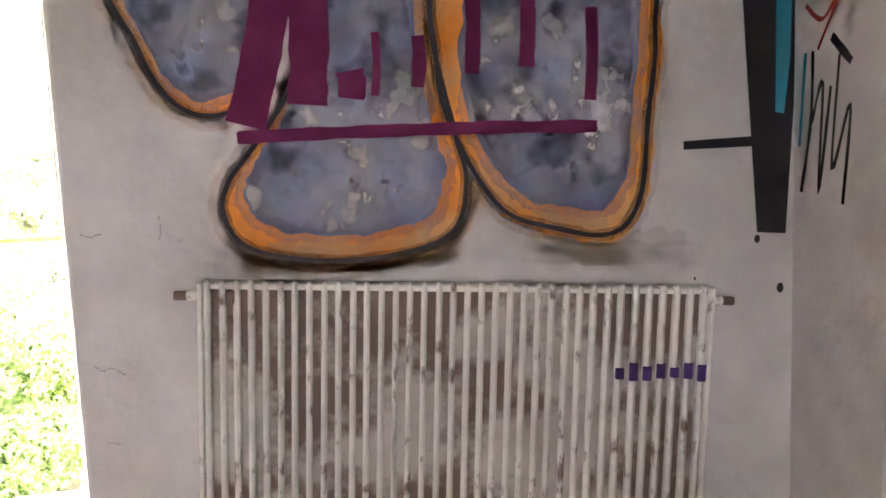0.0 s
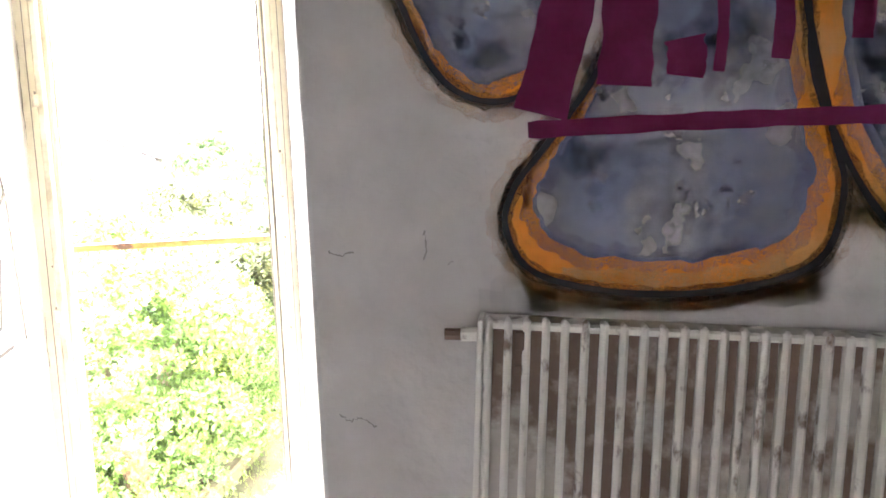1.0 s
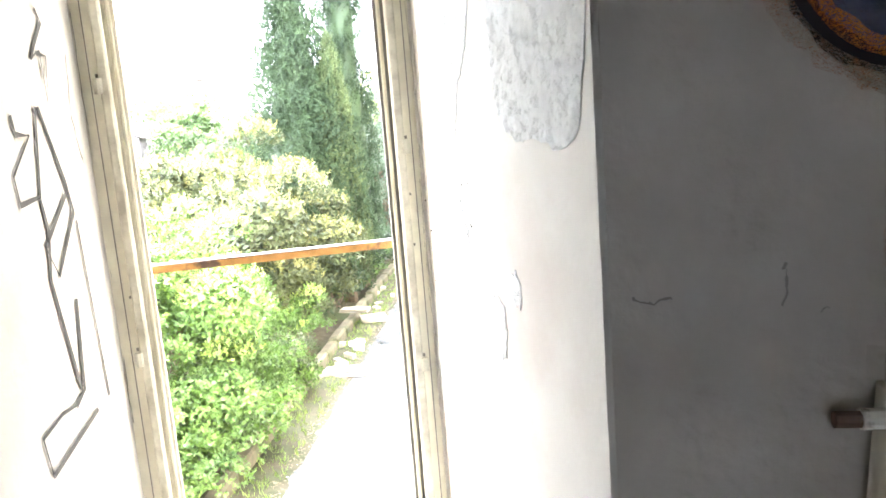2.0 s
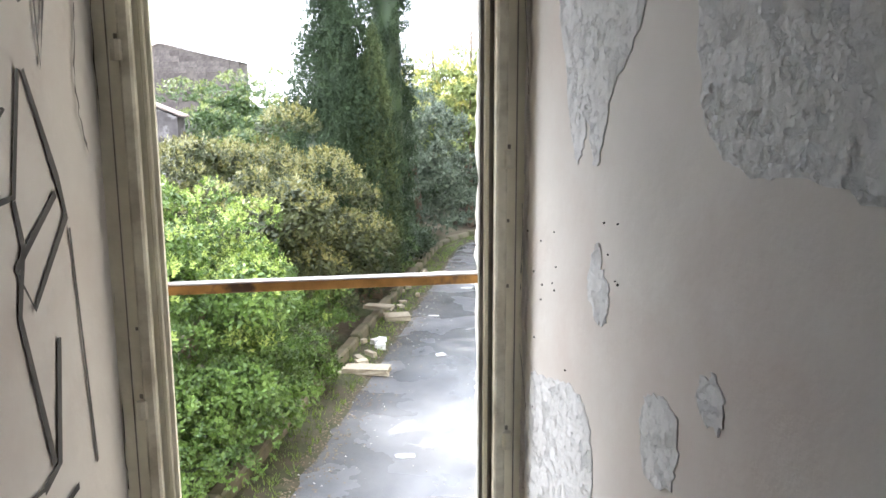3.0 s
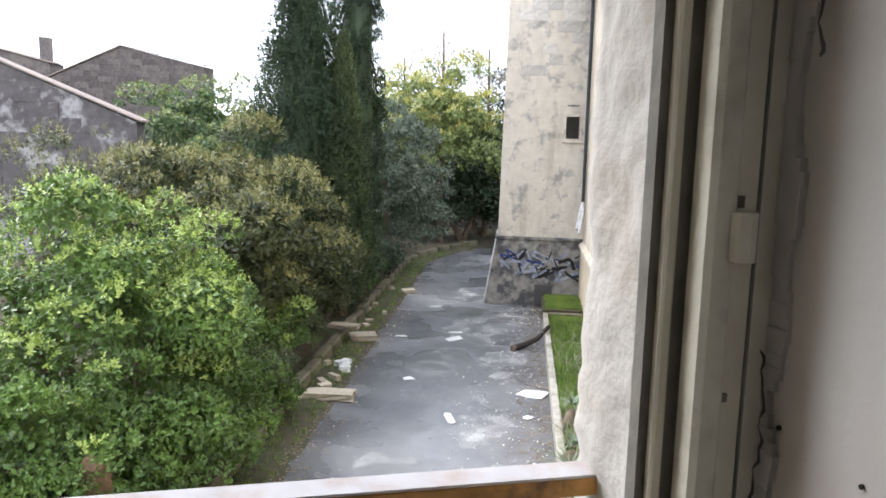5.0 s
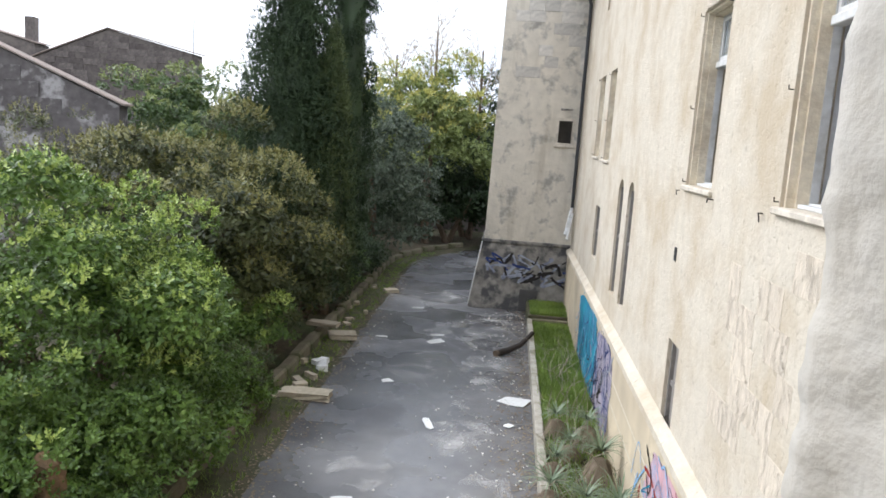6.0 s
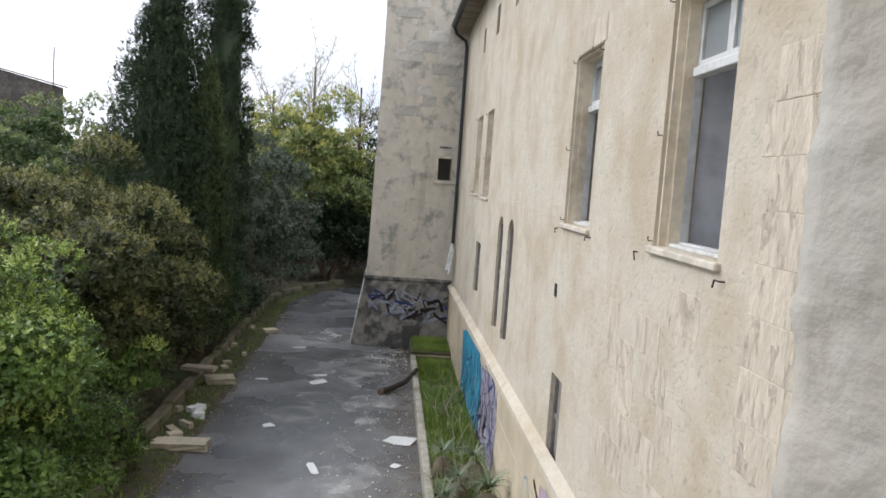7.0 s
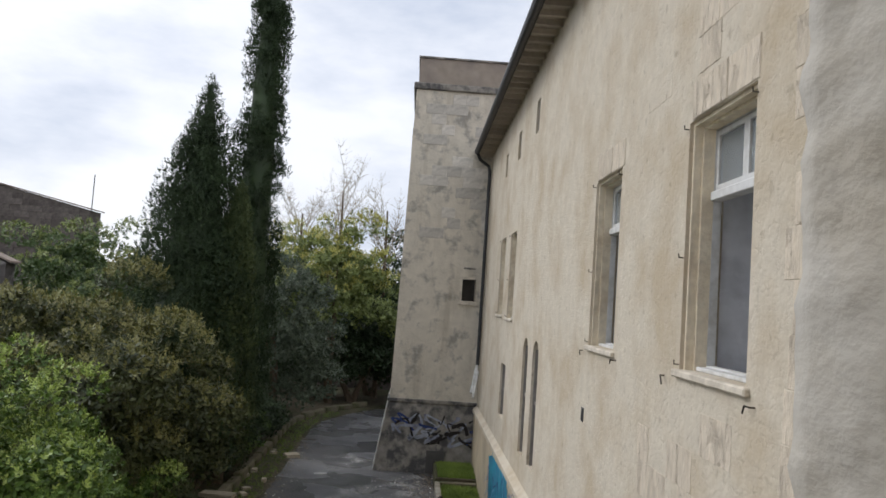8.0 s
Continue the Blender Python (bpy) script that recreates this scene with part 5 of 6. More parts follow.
for y in np.linspace(-3, 40, 120):
    x1 = min(edge_x(y) + 0.15, 1.0)
    x0 = x1 - 0.95
    row = [vg.verts.new((x0 + (x1 - x0) * k / 4, y + 0, G + (0.012, 0.05, 0.05, 0.02, 0.003)[k] + 0.035 * noise.noise(Vector((k * 1.7, y * 3, 1)))) ) for k in range(5)]
    if prev:
        for k in range(4):
            vg.faces.new((prev[k], prev[k + 1], row[k + 1], row[k]))
    prev = row
tagged(part("verge", vg, M_MOSS, smooth=True), "mossy rubble-strewn verge along the drive", "verge", kind="structure")

kerbwall = thing("low_wall", pose(0, 0, 0), "low mossy concrete kerb wall along the drive", "low wall", kind="structure")
kb = None
for i in range(34):
    y = 3.0 + i * 1.08
    x = edge_x(y) - 0.86
    if x > -1.5:
        break
    ang = math.degrees(math.atan2(edge_x(y + 0.5) - edge_x(y - 0.5), 1.0))
    m = pose(x, y, G + random.uniform(-0.05, 0.03), random.uniform(-1.5, 1.5), random.uniform(-2, 2), -ang + random.uniform(-1.5, 1.5))
    if kb is None:
        kb = part("kerb_stone", box(-0.14, 0.14, -0.53, 0.53, -0.15, 0.30, bev=0.045), M_KERB, kerbwall)
        kb.matrix_basis = m
    else:
        share("kerb_stone", kb, m, kerbwall)

post = thing("stone_post", pose(-5.35, 7.1, G), "stumpy brown stone post half hidden by the shrub", "stone post")
shaft = box(-.17, .17, -.15, .15, -.1, 1.72, bev=.09)
bmesh.ops.subdivide_edges(shaft, edges=[e for e in shaft.edges if e.calc_length() > 1], cuts=7)
for vtx in shaft.verts:
    vtx.co += Vector((.07 * noise.noise(vtx.co * 2.2), .07 * noise.noise(vtx.co * 2.2 + Vector((4, 0, 0))), .10 * noise.noise(vtx.co * 5) if vtx.co.z > 1.4 else 0))
part("shaft", shaft, M_POST, post)

# planter bed along the facade
planter = thing("planter", pose(0, 0, 0), "narrow overgrown planting bed with a concrete edge", "planter", kind="structure")
part("edge", box(0.60, 0.76, 4.0, 22.4, G - 0.2, G + 0.32, bev=0.02), M_CONC, planter)
part("edge", box(0.76, 1.86, 22.2, 22.4, G - 0.2, G + 0.34, bev=0.02), M_KERB, planter)
part("edge", box(0.76, 1.86, 19.0, 19.16, G - 0.2, G + 0.28, bev=0.02), M_KERB, planter)
part("soil", box(0.76, 1.86, 4.0, 22.2, G - 0.1, G + 0.2), M_MOSS, planter)
part("upper_bed", box(0.60, 1.86, 22.4, 24.6, G - 0.1, G + 0.42, bev=0.02), M_MOSS, planter, "mossy raised bed by the tower")
rs = np.random.RandomState(8)


def blades(n, x0, x1, y0, y1, z, hgt, wid, seed):
    r = np.random.RandomState(seed)
    c = np.stack([r.uniform(x0, x1, n), r.uniform(y0, y1, n), np.full(n, z)], 1)
    a = r.uniform(0, 2 * np.pi, n)
    s = np.stack([np.cos(a), np.sin(a), 0 * a], 1) * wid
    lean = np.stack([r.normal(0, .4, n), r.normal(0, .4, n), np.ones(n)], 1) * (hgt * r.uniform(.5, 1.2, n))[:, None]
    return np.stack([c - s, c + s, c + lean + s * .2, c + lean - s * .2], 1).reshape(-1, 3)


grass = leaf_mesh("grass", np.concatenate([blades(9000, .78, 1.84, 13.5, 19.0, G + .2, .16, .012, 1), blades(5000, .78, 1.84, 19.2, 22.2, G + .2, .12, .012, 2), blades(5000, .7, 1.84, 22.5, 24.5, G + .42, .10, .012, 3),
                                            blades(4000, .78, 1.84, 4, 13.5, G + .2, .16, .012, 4)]), M_GRASS, None)
tagged(grass, "patchy bright green grass in the planting bed", "grass", kind="stuff")
vv = []
for y in np.linspace(6, 36, 900):
    e = edge_x(y)
    k = rs.randint(1, 9)
    x = e - rs.uniform(0.0, 0.8)
    vv.append(blades(k, x - .08, x + .08, y - .08, y + .08, G + .02, .11, .010, rs.randint(1 << 30)))
tagged(leaf_mesh("verge_weeds", np.concatenate(vv), M_GRASS, None), "sparse weeds on the verge", "weeds", kind="stuff")


def strap_plant(x, y, z, r, n, seed, dry=0.3):
    """A clump of long arching strap leaves with dry ones hanging under it."""
    rnd = random.Random(seed)
    p = thing("strap_plant", pose(x, y, z), "clump of grey-green strap leaves with dry brown ones below", "plant", "strap plants")
    for dr, mt, nm in ((0, M_AGAVE, "leaves"), (1, M_DRYLEAF, "dry_leaves")):
        bm = bmesh.new()
        for _ in range(int(n * (dry if dr else 1))):
            a, L = rnd.uniform(0, 2 * math.pi), r * rnd.uniform(.7, 1.15) * (.75 if dr else 1)
            rise = rnd.uniform(-.55, .2) if dr else rnd.uniform(.5, 1.35)
            w = rnd.uniform(.011, .022) * r / .6
            side = Vector((-math.sin(a), math.cos(a), 0))
            pv = None
            for s in range(5):
                t = s / 4
                c = Vector((math.cos(a) * L * t, math.sin(a) * L * t, L * (rise * t - (1.0 if dr else .75) * t * t) + .25 * r * (1 - dr)))
                ww = w * (1 - t * .9)
                cur = (bm.verts.new(c - side * ww), bm.verts.new(c + side * ww))
                if pv:
                    bm.faces.new((pv[0], pv[1], cur[1], cur[0]))
                pv = cur
        part(nm, bm, mt, p)
    return p


for k, (x, y, h, r) in enumerate(((.95, 12.9, .62, .42), (1.5, 12.6, .66, .45), (.74, 10.3, .42, .55), (1.55, 10.9, .78, .50), (1.15, 12.0, .5, .38), (1.2, 9.6, .6, .50), (1.6, 9.2, .75, .48), (.85, 11.3, .45, .45), (1.0, 8.6, .6, .50), (1.5, 8.0, .6, .5), (.95, 7.2, .5, .55), (1.5, 6.6, .5, .55))):
    strap_plant(x, y, G + h, r, 64, 30 + k, 3.0)

twigs = thing("dead_shrub", pose(1.3, 12.6, G + .2), "tangle of bare pale dead stems in the bed", "dead shrub")
rnd = random.Random(3)
for k in range(80):
    x, y = rnd.uniform(-.5, .5), rnd.uniform(-3.4, 5.5)
    p = [(x, y, 0)]
    d = Vector((rnd.uniform(-.5, .5), rnd.uniform(-.5, .5), 1)).normalized()
    for _ in range(4):
        d = (d + Vector((rnd.uniform(-.5, .5), rnd.uniform(-.5, .5), rnd.uniform(-.35, .2)))).normalized()
        p.append(tuple(Vector(p[-1]) + d * rnd.uniform(.18, .34)))
    part("stem", tube(p, .009, 4, r2=.003), M_TWIG, twigs)


def stone(name, sx, sy, sz, m, material, label, cat, seed, group=""):
    rnd = random.Random(seed)
    bm = box(-sx / 2, sx / 2, -sy / 2, sy / 2, 0, sz)
    bmesh.ops.subdivide_edges(bm, edges=bm.edges, cuts=2, use_grid_fill=True)
    for v in bm.verts:
        v.co += Vector((rnd.uniform(-1, 1) * sx, rnd.uniform(-1, 1) * sy, rnd.uniform(-1, 1) * sz if v.co.z > sz * .3 else 0)) * .045
    ob = part(name, bm, material)
    ob.matrix_basis = m
    return tagged(ob, label, cat, group)


stone("stone_slab", 1.05, .42, .16, pose(-4.25, 14.35, G + .02, 0, 0, 3), M_SLAB, "pale cut stone slab lying on the drive edge", "stone slab", 1, "fallen slabs")
stone("stone_slab", .75, .55, .14, pose(-4.55, 19.2, G + .04, 0, 0, 20), M_SLAB, "pale flat stone slab on the verge", "stone slab", 2, "fallen slabs")
stone("stone_slab", .85, .35, .10, pose(-5.05, 19.0, G + .40, 0, 0, -8), M_SLAB, "thin stone slab lying on the kerb wall", "stone slab", 3, "fallen slabs")
stone("stone_slab", .5, .4, .10, pose(-4.3, 26.0, G + .02, 0, 0, 30), M_SLAB, "small stone slab on the verge", "stone slab", 4, "fallen slabs")
for k in range(12):
    y = 13.0 + 14 * rnd.random()
    stone("rubble_stone", rnd.uniform(.12, .35), rnd.uniform(.10, .25), rnd.uniform(.06, .14), pose(edge_x(y) - rnd.uniform(.1, .75), y, G + .02, 0, 0, rnd.uniform(0, 180)), M_SLAB, "broken pale stone on the verge", "stone", 50 + k, "rubble stones")
for k in range(5):
    stone("rubble_stone", rnd.uniform(.15, .35), rnd.uniform(.12, .25), rnd.uniform(.08, .16), pose(-4.45 + rnd.uniform(-.2, .2), 16.4 + rnd.uniform(-.4, .4), G + .02, 0, 0, rnd.uniform(0, 180)), M_LITTER, "whitish broken stone in a heap", "stone", 80 + k, "rubble stones")


def sheet(x, y, sx, sy, rz, label, seed):
    rnd = random.Random(seed)
    pts = [(a * sx / 2 + rnd.uniform(-.1, .1) * sx, b * sy / 2 + rnd.uniform(-.1, .1) * sy) for a, b in ((-1, -1), (0, -1.1), (1, -1), (1, 1), (-.2, 1.05), (-1, .7))]
    ob = part("litter_sheet", prism(pts, 0, .012), M_LITTER)
    ob.matrix_basis = pose(x, y, G + .016, rnd.uniform(-1, 1), rnd.uniform(-1, 1), rz)
    return tagged(ob, label, "litter", "litter")


for k, (x, y, sx, sy, rz) in enumerate(((-1.53, 13.6, .16, .55, 18), (0.22, 15.4, .6, .5, -20), (-2.5, 10.1, .34, .16, 10), (-2.76, 16.0, .26, .2, 30), (-2.0, 19.8, .5, .3, 40), (-3.55, 19.8, .36, .14, 0), (-2.0, 20.5, .4, .16, 15), (.1, 13.9, .2, .15, 50), (-3.0, 23.8, .4, .2, 20))):
    sheet(x, y, sx, sy, rz, "white broken sheet of litter on the asphalt", k)
rb = bmesh.new()
rs = np.random.RandomState(4)
for _ in range(420):
    y = 7 + 20 * rs.rand() ** 1.3
    side = rs.rand()
    x = edge_x(y) + abs(rs.normal(0, .7)) if side < .45 else (.6 - abs(rs.normal(0, .8)) if side < .85 else rs.uniform(-4, .5))
    s = rs.uniform(.008, .032)
    z = G + .004
    w = [rb.verts.new((x + s * rs.uniform(.6, 1.3) * math.cos(a), y + s * rs.uniform(.6, 1.3) * math.sin(a), z)) for a in (0, 1.57, 3.14, 4.71)]
    t = rb.verts.new((x, y, z + s * .7))
    for i in range(4):
        rb.faces.new((w[i], w[(i + 1) % 4], t))
tagged(part("gravel_crumbs", rb, M_RUBBLE), "scattered pale crumbs of rubble on the drive", "rubble", kind="stuff")
logo = thing("charred_log", pose(-.24, 18.9, G + .09), "charred dark branch lying across the drive edge", "log")
limb_log = part("log", tube([(0, 0, 0), (.3, .35, .02), (.62, .7, .10), (.95, 1.15, .36)], .09, 9, r2=.06), M_IRON, logo)
part("burnt_end", tube([(-.05, -.06, -.005), (0, 0, 0)], .095, 9, r2=.092), M_BARK, limb_log)


# ---- trees and shrubs ----
def shrub(name, x, y, radii, zc, nblob, rblob, nleaf, size, material, label, seed, trunks=3, flat=.45, up=.4, cat="shrub", more=(), tip=None, shoot=.22):
    t = thing(name, pose(x, y, G), label, cat)
    rnd = random.Random(seed)
    for k in range(trunks):
        a = rnd.uniform(0, 6.28)
        p = [(.12 * math.cos(a), .12 * math.sin(a), -.1)]
        for s in range(1, 5):
            q = s / 4
            p.append((radii[0] * .5 * q * math.cos(a) + rnd.uniform(-.1, .1), radii[1] * .5 * q * math.sin(a), (zc - G + radii[2] * .4) * q))
        part("trunk", tube(p, .09 + .02 * radii[0], 7, r2=.03), M_BARK, t)
    bl = blob_cloud(seed, (0, 0, zc - G), radii, nblob, rblob)
    for c, r in more:
        bl = np.concatenate([bl, blob_cloud(seed + 7, c, r, max(8, nblob // 6), rblob * .9)])
    outer = [b for b in bl if b[3] < .55 * min(radii)]
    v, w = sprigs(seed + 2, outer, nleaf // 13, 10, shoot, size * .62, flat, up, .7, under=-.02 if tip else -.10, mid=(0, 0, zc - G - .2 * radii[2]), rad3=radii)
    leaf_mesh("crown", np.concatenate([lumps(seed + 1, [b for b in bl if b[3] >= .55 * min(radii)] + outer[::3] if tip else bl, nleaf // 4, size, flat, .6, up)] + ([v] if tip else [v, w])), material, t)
    # clump tops take the brighter leaves, so their light is in the colour
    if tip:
        leaf_mesh("lit_leaves", w, tip, t)
    return t


shrub("broadleaf_shrub", -6.95, 9.8, (2.3, 2.4, 2.75), -2.12, 64, .60, 170000, .058, M_BUSH, "large bright green broadleaf shrub beside the drive", 11, 4, tip=M_BUSH_LIT, shoot=.15, more=(((-2.2, -2.0, 1.0), (1.6, 2.0, 1.2)), ((.9, -3.0, .7), (1.3, 1.5, 1.0)), ((1.25, .6, .85), (.85, 2.1, .95)), ((1.3, -1.7, .8), (.95, 1.6, 1.0)), ((.2, -2.6, 1.4), (1.6, 1.4, 1.5)), ((1.9, .9, .75), (.7, 2.2, .95)), ((1.95, -1.4, .7), (.7, 1.7, .95)), ((1.5, -3.2, .5), (.8, 1.4, .8)), ((.7, 2.4, .7), (.9, 1.2, .8)), ((-.8, .2, 1.0), (1.9, 2.0, 1.1)), ((1.1, 1.2, 2.2), (1.2, 1.7, 1.3))))
shrub("olive_shrub", -8.3, 17.6, (3.7, 3.0, 3.15), -1.8, 70, .88, 130000, .080, M_OLIVE, "large olive-green bushy shrub behind the kerb wall", 12, 4, .38, .8, tip=M_OLIVE_LIT, shoot=.20, more=(((1.9, -.6, 1.3), (1.6, 2.2, 1.3)), ((-1.5, -1.5, 1.2), (2.2, 1.8, 1.2))))
shrub("low_shrub", -5.6, 15.5, (.65, .7, .85), -3.25, 18, .25, 9000, .05, M_BUSH, "small yellow-green shrub at the kerb", 13, 2, tip=M_BUSH_LIT, shoot=.14)
for k, y in enumerate((6.8, 14.4, 20.5, 22.5, 25.0, 29.0)):
    shrub("low_shrub", -6.1 - .1 * (k % 2), y, (.95, 1.5, .8 + .2 * (k % 3)), -3.65, 22, .34, 10000, .055, (M_OLIVE, M_BUSH, M_DARKLEAF)[k % 3], "low dense shrub growing over the kerb wall", 70 + k, 2)
shrub("low_shrub", -5.7, 12.9, (1.0, 1.0, .9), -3.7, 16, .3, 7000, .05, M_OLIVE, "low olive shrub filling the edge", 14, 2)
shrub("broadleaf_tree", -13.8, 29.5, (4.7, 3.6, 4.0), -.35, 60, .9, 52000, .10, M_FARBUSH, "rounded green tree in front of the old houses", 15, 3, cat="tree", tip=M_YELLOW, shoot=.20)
shrub("grey_shrub", -5.9, 31.5, (2.2, 2.0, 3.7), -1.0, 50, .7, 30000, .10, M_GREYLEAF, "tall grey-green shrub beside the cypresses", 16, 3, more=(((.2, 0, 1.2), (1.9, 1.5, 1.3)),))
shrub("yellow_tree", -4.6, 40.0, (3.1, 2.6, 4.3), 1.0, 60, .9, 36000, .12, M_YELLOW, "yellow-green tree at the end of the drive", 17, 3, cat="tree", tip=M_YELLOW_LIT, shoot=.32)
shrub("undergrowth", -3.5, 40.8, (5.5, 1.2, 2.3), -2.6, 60, .9, 26000, .13, M_DARKLEAF, "dark undergrowth at the end of the drive", 27, 2)
shrub("undergrowth", -8.5, 36.0, (3.5, 2.0, 2.8), -2.4, 40, .9, 20000, .12, M_DARKLEAF, "dark undergrowth beyond the cypresses", 28, 2)
shrub("undergrowth", .8, 38.0, (1.6, 2.5, 3.2), -2.6, 30, .8, 14000, .12, M_DARKLEAF, "dark shrub behind the tower corner", 29, 2)
shrub("yellow_tree", -7.6, 41.5, (2.6, 2.4, 4.2), 1.0, 40, .8, 20000, .11, M_YELLOW, "light green tree at the end of the drive", 18, 3, cat="tree", tip=M_YELLOW_LIT, shoot=.32)
shrub("dark_tree", -.6, 43.5, (3.2, 2.6, 4.6), .2, 40, .9, 20000, .12, M_DARKLEAF, "dark green tree closing the drive", 19, 3, cat="tree")
shrub("dark_tree", -2.8, 44.0, (4.5, 2.0, 3.4), -2.6, 50, .8, 22000, .12, M_DARKLEAF, "dark undergrowth closing the drive", 20, 3, cat="tree")
shrub("dark_shrub", -8.4, 24.5, (3.0, 2.5, 2.6), -2.6, 40, .7, 20000, .08, M_DARKLEAF, "dark shrub under the cypresses", 22, 3)
shrub("dark_shrub", -6.2, 27.0, (1.2, 1.6, 1.3), -3.6, 24, .4, 9000, .08, M_DARKLEAF, "dark low shrub at the kerb", 23, 2)
shrub("olive_shrub", -13.5, 19.5, (3.0, 3.0, 3.0), -1.5, 50, .7, 26000, .07, M_OLIVE, "olive-green shrub in front of the ruined house", 24, 3, .30, .8, tip=M_OLIVE_LIT, shoot=.18)


def cypress(x, y, r, top, nleaf, seed, label, point=1.0, foliage=None):
    t = thing("cypress", pose(x, y, G), label, "tree", "cypresses")
    part("trunk", tube([(0, 0, -.1), (0, 0, 2.0), (0.05, 0, (top - G) * .8)], .22, 8, r2=.04), M_BARK, t)
    rs = np.random.RandomState(seed)
    H, bl = top - G, []
    for _ in range(520):
        q = rs.rand() ** .8
        prof = r * min(1.0, 1.45 * (1 - q)) ** point * (0.8 + .2 * min(1, q * 6)) * rs.uniform(.88, 1.08) + .03
        a = rs.uniform(0, 2 * np.pi)
        k = prof * rs.uniform(.55, .90)
        s = min(prof * .45, r * rs.uniform(.13, .25)) + .06
        bl.append((k * math.cos(a), k * math.sin(a), .3 + q * (H - .5), s, s, s * 2.2))
    # Solid core added to close the crown; its dark colour stands for inner shade.
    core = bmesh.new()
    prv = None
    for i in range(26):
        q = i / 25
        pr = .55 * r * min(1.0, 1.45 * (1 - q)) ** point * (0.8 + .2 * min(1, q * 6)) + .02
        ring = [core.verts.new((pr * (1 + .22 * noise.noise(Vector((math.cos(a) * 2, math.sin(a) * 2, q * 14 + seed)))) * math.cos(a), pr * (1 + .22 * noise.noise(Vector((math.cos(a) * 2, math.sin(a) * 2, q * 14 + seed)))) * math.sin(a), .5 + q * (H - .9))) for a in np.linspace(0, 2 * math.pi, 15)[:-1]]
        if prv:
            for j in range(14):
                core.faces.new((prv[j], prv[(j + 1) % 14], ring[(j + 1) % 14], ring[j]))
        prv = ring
    part("dark_core", core, M_DARKLEAF, t, smooth=True)
    v, w = sprigs(seed + 1, bl, nleaf // 8, 9, .14, .034, .40, 1.0, .5, .60)
    leaf_mesh("crown", np.concatenate([v, w]), foliage or M_CYPRESS, t)
    return t


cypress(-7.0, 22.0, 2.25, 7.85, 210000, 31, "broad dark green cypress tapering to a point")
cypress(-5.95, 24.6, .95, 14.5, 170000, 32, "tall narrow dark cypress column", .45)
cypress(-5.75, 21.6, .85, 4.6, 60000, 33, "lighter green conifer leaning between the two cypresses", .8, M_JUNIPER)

def bare_tree(x, y, top, spread, seed, n):
    """A leafless tree: trunk, limbs, and fine twigs on every limb."""
    t = thing("bare_tree", pose(x, y, G), "nearly bare tree with fine pale twigs above the yellow trees", "tree", "bare trees")
    rnd = random.Random(seed)
    H = top - G
    part("trunk", tube([(0, 0, -.1), (.1, 0, H * .45), (0, .1, H * .8)], .16, 7, r2=.05), M_BARK, t)
    for k in range(n):
        a, z = rnd.uniform(0, 6.28), H * rnd.uniform(.5, .78)
        d = Vector((math.cos(a), math.sin(a), 1.1)).normalized()
        p = [Vector((0, .08, z))]
        for _ in range(6):
            d = (d + Vector((rnd.uniform(-.25, .25), rnd.uniform(-.25, .25), .10))).normalized()
            p.append(p[-1] + d * spread * rnd.uniform(.14, .24))
        limb = tube(p, .028, 5, r2=.008)
        for q in p[2:]:
            for _ in range(4):
                e = Vector((rnd.gauss(0, .6), rnd.gauss(0, .6), rnd.uniform(.2, 1.0))).normalized()
                r1 = q + e * rnd.uniform(.25, .5)
                r2 = r1 + (e + Vector((rnd.gauss(0, .4), rnd.gauss(0, .4), .3))).normalized() * rnd.uniform(.25, .5)
                tube([q, r1, r2], .011, 3, limb, r2=.005)
        part("limb", limb, M_TWIG, t)


bare_tree(-5.0, 42.5, 10.2, 2.6, 9, 22)
bare_tree(-2.4, 43.0, 9.2, 2.4, 10, 18)
bare_tree(-7.4, 43.5, 8.6, 2.2, 12, 14)

rnd = random.Random(21)
crumbs = bmesh.new()
for _ in range(420):
    x, y, s = .5 - abs(rnd.gauss(0, 1.0)), rnd.uniform(8.5, 24.0), rnd.uniform(.006, .024)
    box(-s, s, -s * .7, s * .7, 0, s * .7, crumbs, m=pose(max(x, -3.5), y, G + .016, rnd.uniform(-12, 12), rnd.uniform(-12, 12), rnd.uniform(0, 180)))
tagged(part("plaster_crumbs", crumbs, M_RUBBLE), "small pale crumbs of fallen plaster beside the bed", "rubble", kind="stuff")
# pale patches over the asphalt: trodden dust, with sky reflection painted in
dust = thing("dust_sheen", pose(0, 0, 0), "pale patches on the asphalt, plaster dust and painted sky reflection", "dust")
for k, (x, y, rx, ry) in enumerate(((-2.2, 17.3, .75, 1.5), (-1.2, 21.4, 1.3, 1.6), (-.3, 23.0, .9, 1.2), (-2.4, 11.2, .5, .9), (-.9, 13.2, .8, 1.6), (-2.6, 26.0, .9, 1.6), (-.3, 10.6, .6, 1.2), (-.4, 17.6, .7, 2.2))):
    rnd = random.Random(90 + k)
    rim = [(x + rx * math.cos(t) * rnd.uniform(.6, 1.25), y + ry * math.sin(t) * rnd.uniform(.6, 1.25)) for t in np.linspace(0, 2 * math.pi, 15)[:-1]]
    bm = bmesh.new()
    bm.faces.new([bm.verts.new((p, q, G + .018 + .0004 * k)) for p, q in curve_pts(rim, True, 5)])
    part("dust", bm, P_DUST_SHEEN, dust)

gw = part("wall_garden", box(-12.0, 8.0, 47.0, 47.4, G - .2, G + 3.2), M_HOUSE)
tagged(gw, "dark stone garden wall behind the trees", "wall", kind="structure")
# fallen leaves gather along both edges of the drive
rs = np.random.RandomState(15)
k = 5200
yy = rs.uniform(6, 30, k)
